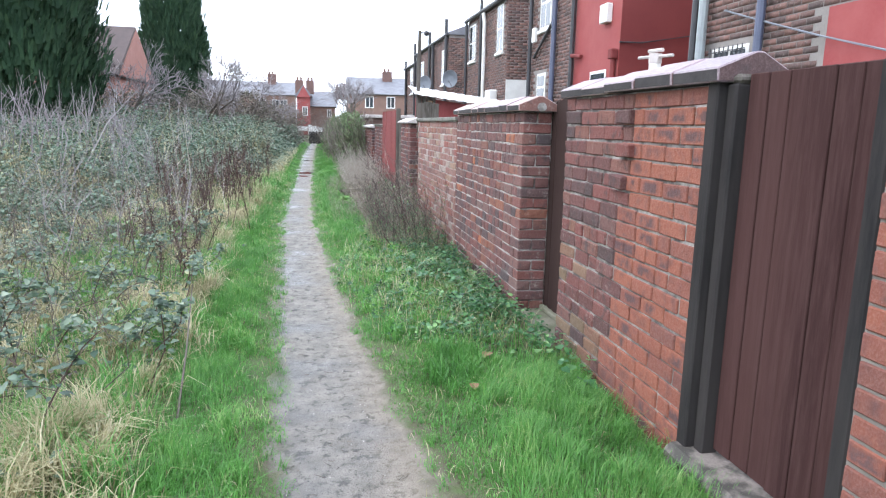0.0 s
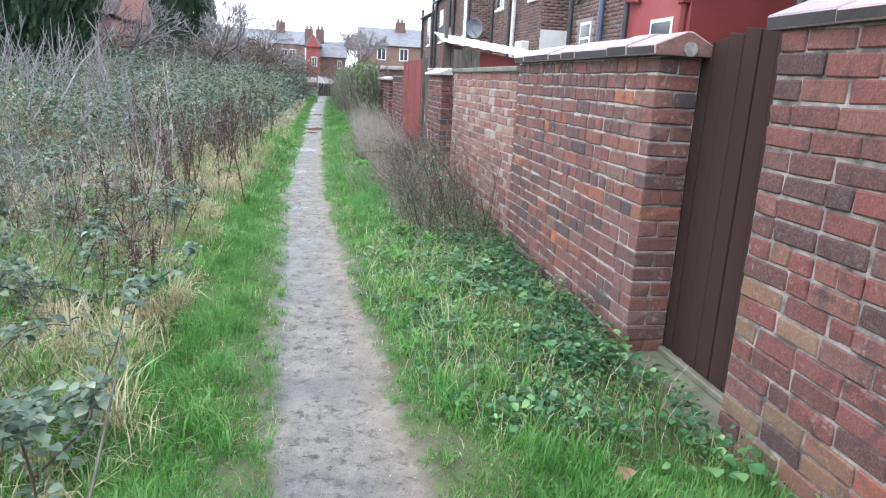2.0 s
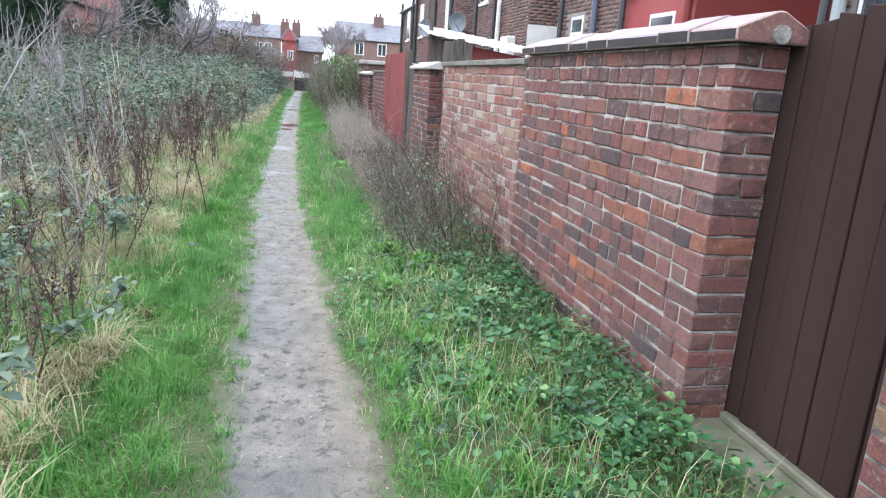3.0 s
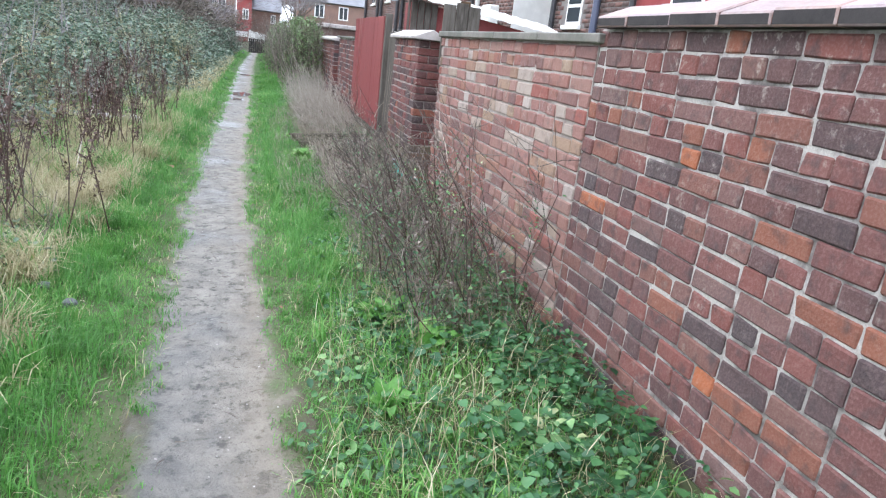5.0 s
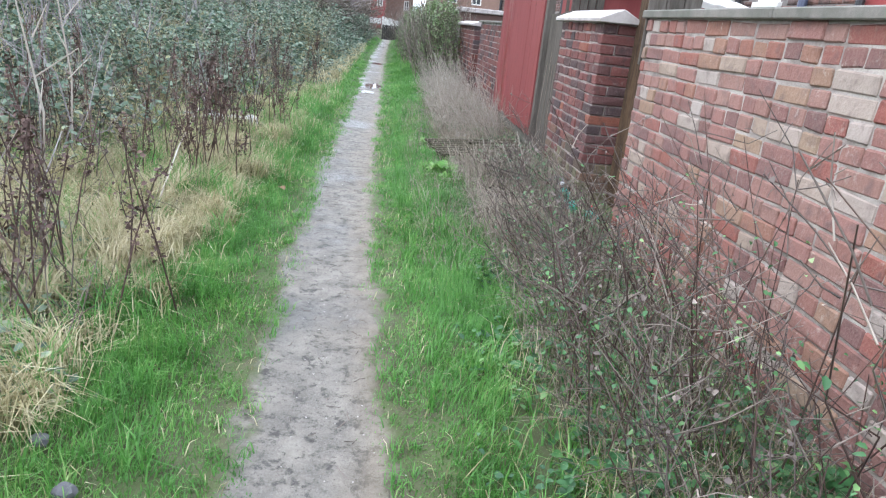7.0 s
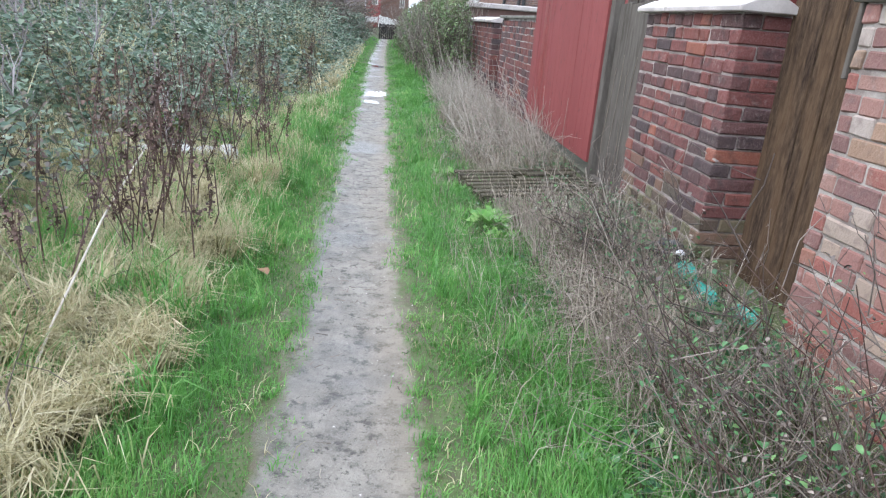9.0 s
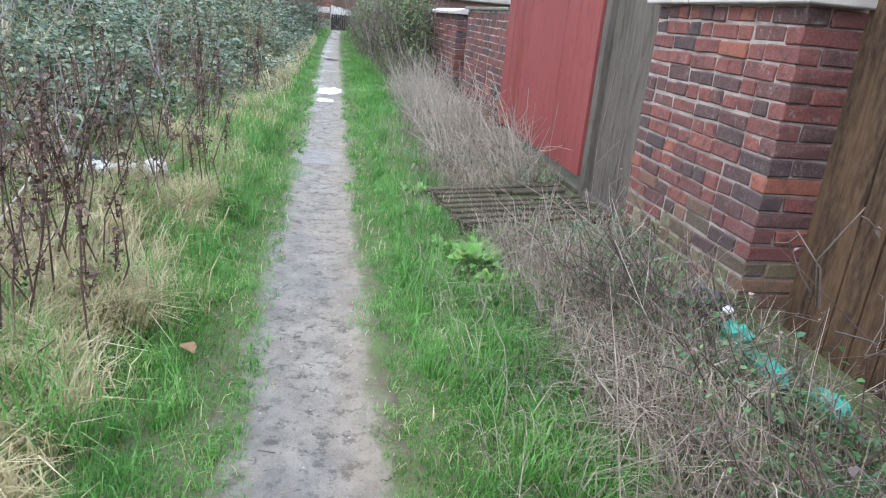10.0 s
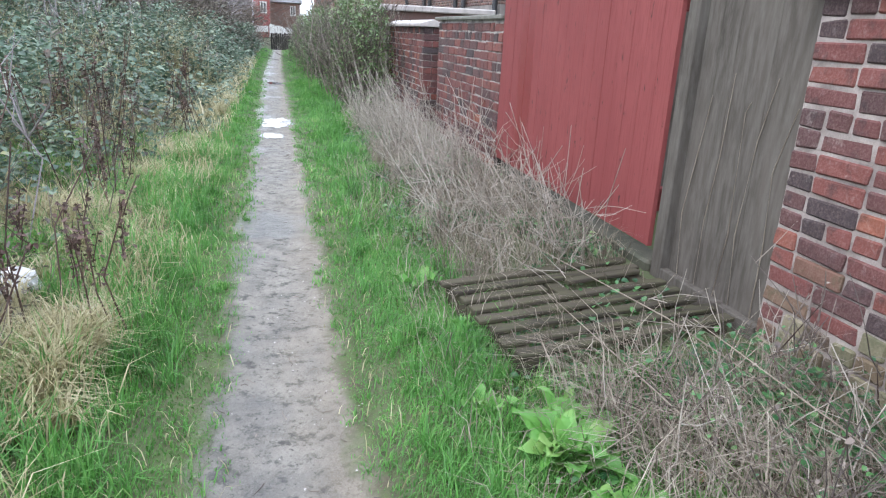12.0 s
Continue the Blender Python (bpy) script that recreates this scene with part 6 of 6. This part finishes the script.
for x, y, s in ((-0.74, 7.19, 0.035), (-0.98, 9.47, 0.035), (-0.9, 7.4, 0.03)):
    crumple("stone", "dark stone lying in the grass", "stone", x, y, gz(x, y) + 0.035, s, s * 0.8, s * 0.7, M["stone"], x * 7, 2)
for x, y, s in ((-0.69, 10.52, 0.035), (1.06, 3.4, 0.04), (0.19, 7.2, 0.012), (-1.15, 11.05, 0.05), (0.85, 2.95, 0.03), (0.9, 11.2, 0.03)):
    V_, T_2 = leaves(np.array([[x, y, gz(x, y) + 0.05]]), s * 2, 0.9, 0.2)
    soup("fallen_leaf", V_, T_2, M["dead_leaf"], None, "fallen dry brown leaf on the grass", "leaf")
# twigs and pale grit on the path
pg = thing("path_debris", "scattered dark twigs and pale stones on the path", "debris", "", "stuff")
n = 420
y = rng.uniform(1.5, 22, n)
x = path_mid(y) + path_half(y) * rng.uniform(-0.95, 0.95, n)
A = np.stack([x, y, np.full(n, 0.008)], 1)
a = rng.uniform(0, 6.28, n)
L = rng.uniform(0.015, 0.06, n)
v, t, _ = stems(A, A + np.stack([np.cos(a) * L, np.sin(a) * L, np.zeros(n)], 1), 0.0022, 0.0012, 0.1)
soup("twig_bits", v, t, M["dark_twig"], pg, "", "", "stuff")
n = 380
y = rng.uniform(1.5, 18, n)
x = path_mid(y) + path_half(y) * np.clip(rng.normal(0.3, 0.5, n), -0.98, 1.0)
v, t = leaves(np.stack([x, y, np.full(n, 0.006)], 1), rng.uniform(0.004, 0.010, n), 0.9, 0.3, 0.6)
soup("grit_stones", v, t, M["slab_pale"], pg, "", "", "stuff")

# ---- bricks of the near walls, each its own piece ----
BRICK_MESHES = {}


def brick_mesh(dx, dy, dz, mat, v):
    key = (round(dx, 3), round(dy, 3), round(dz, 3), mat.name, v)
    if key in BRICK_MESHES:
        return BRICK_MESHES[key]
    r = random.Random(str(key))
    c = 0.0045 if mat.name == "new_brick" else 0.006
    V, ids = [], {}
    for sx in (-1, 1):
        for sy in (-1, 1):
            for sz in (-1, 1):
                j = [r.uniform(-1, 1) * (0.0015 if mat.name == "new_brick" else 0.0038) for _ in range(3)]
                p = (sx * dx / 2 + j[0], sy * dy / 2 + j[1], sz * dz / 2 + j[2])
                for ax in range(3):
                    q_ = [p[0] - sx * c, p[1] - sy * c, p[2] - sz * c]
                    q_[ax] = p[ax]
                    ids[(sx, sy, sz, ax)] = len(V)
                    V.append(q_)
    F = []
    for ax in range(3):
        o = [a for a in range(3) if a != ax]
        for s in (-1, 1):
            loop = []
            for a, c_ in ((-1, -1), (1, -1), (1, 1), (-1, 1)):
                k = [0, 0, 0]
                k[ax], k[o[0]], k[o[1]] = s, a, c_
                loop.append(ids[(*k, ax)])
            F.append(loop)
        for a in (-1, 1):
            for c_ in (-1, 1):
                k1, k2 = [0, 0, 0], [0, 0, 0]
                k1[o[0]] = k2[o[0]] = a
                k1[o[1]] = k2[o[1]] = c_
                k1[ax], k2[ax] = -1, 1
                F.append([ids[(*k1, o[0])], ids[(*k2, o[0])], ids[(*k2, o[1])], ids[(*k1, o[1])]])
    for sx in (-1, 1):
        for sy in (-1, 1):
            for sz in (-1, 1):
                F.append([ids[(sx, sy, sz, a)] for a in range(3)])
    me = bpy.data.meshes.new("brick")
    me.from_pydata(V, [], F)
    bm = bmesh.new()
    bm.from_mesh(me)
    bmesh.ops.recalc_face_normals(bm, faces=bm.faces)
    bm.to_mesh(me)
    bm.free()
    me.materials.append(mat)
    BRICK_MESHES[key] = me
    return me


def lay(parent, x0, x1, y0, y1, z, h, mat, wob=0.004):
    r = rng.uniform
    me = brick_mesh(x1 - x0, y1 - y0, h, mat, int(rng.integers(0, 4)))
    ob = new("brick", me)
    ob.parent = parent
    ob.location = ((x0 + x1) / 2 + r(-wob, wob), (y0 + y1) / 2 + r(-0.002, 0.002), z + h / 2 + r(-0.002, 0.002))
    ob.rotation_euler = (r(-0.013, 0.013), r(-0.012, 0.012), r(-0.013, 0.013))


def lay_wall(parent, y0, y1, top, mat_at, x=WALL_X, courses=19, corner=False, headers=(1, 4, 8, 12, 16), wob=0.004, h=0.0725, gap=0.0105, long=0.228, thick=0.23, skip=None, course=COURSE, mix=0.3):
    """Courses laid down from the top; the near end is bonded round the corner where it shows."""
    short = (long - gap) / 2
    for c in range(courses):
        z = top - (c + 1) * course
        if z < -0.12:
            break
        y = y0
        if corner:
            if c % 2:
                lay(parent, x, x + thick - 0.006, y, y + short, z, h, mat_at(y, z), wob * 0.6)
                y += short + gap
            else:
                lay(parent, x, x + short, y, y + long, z, h, mat_at(y, z), wob * 0.6)
                lay(parent, x + short + gap, x + thick - 0.006, y, y + short, z, h, mat_at(y, z), wob * 0.6)
                y += long + gap
        elif c % 2:
            lay(parent, x, x + 0.1, y, y + short, z, h, mat_at(y, z), wob)
            y += short + gap
        unit = short if c in headers else long
        while y < y1 - 0.03:
            e = min(y + (short if c not in headers and rng.uniform() < mix else unit) * rng.uniform(0.96, 1.03), y1)
            if y1 - e < 0.05:
                e = y1
            if not (skip and skip((y + e) / 2, z)):
                lay(parent, x, x + 0.1, y, e, z, h * rng.uniform(0.93, 1.03), mat_at((y + e) / 2, z), wob)
            y = e + gap


lay_wall(wall_0, -0.9, 1.255, 1.60, lambda y, z: M["new_brick"], courses=20, headers=(), wob=0.0025, h=0.070)


def patched(y, z):
    """Orange repair towards the gate, toothed into the old wall; sandy bricks low down at its far end."""
    if y < 2.72 + 0.17 * (1.6 - z) + (0.05 if int(z / COURSE) % 2 else -0.04):
        return M["new_brick"]
    return M["ochre_brick"] if y > 3.05 and z < 0.85 and rng.uniform() < 0.45 else M["soot_brick"]


def mossy_foot(y, z):
    return M["mossy_brick"] if z < 0.50 and rng.uniform() < 1.25 - 2.0 * max(z, 0.1) else M["dark_brick"]


lay_wall(wall_a, 2.13, 3.675, 1.605, patched, courses=20, headers=(9,), long=0.21, wob=0.003, mix=0.12)
for k, y in ((1, 2.76), (3, 2.74), (5, 2.80)):  # old bricks left standing out of the broken bond
    lay(wall_a, WALL_X - 0.035, WALL_X + 0.08, y, y + 0.15, 1.605 - (k + 1) * COURSE + 0.004, 0.068, M["soot_brick"])
lay_wall(wall_b, 4.56, 6.965, 1.537, lambda y, z: M["old_brick"], courses=20, corner=True, headers=(1, 4, 8, 11, 15), mix=0.38, long=0.224, wob=0.0035)
lay_wall(wall_c, 6.985, 9.795, 1.472, lambda y, z: M["pale_brick"], courses=20, headers=(1, 4, 5, 9, 12), wob=0.0045, mix=0.3, course=0.0765, h=0.068)
lay_wall(wall_d, 10.64, 11.875, 1.442, mossy_foot, courses=20, corner=True, headers=(0, 5, 10, 15), gap=0.012, h=0.0635, long=0.214, mix=0.35, course=0.0735, thick=0.27)
lay_wall(wall_e, 15.33, 17.59, 1.362, lambda y, z: M["dark_brick"], x=1.60, courses=16)
lay_wall(wall_f, 18.395, 20.99, 1.312, lambda y, z: M["dark_brick"], x=1.60, courses=15, corner=True)
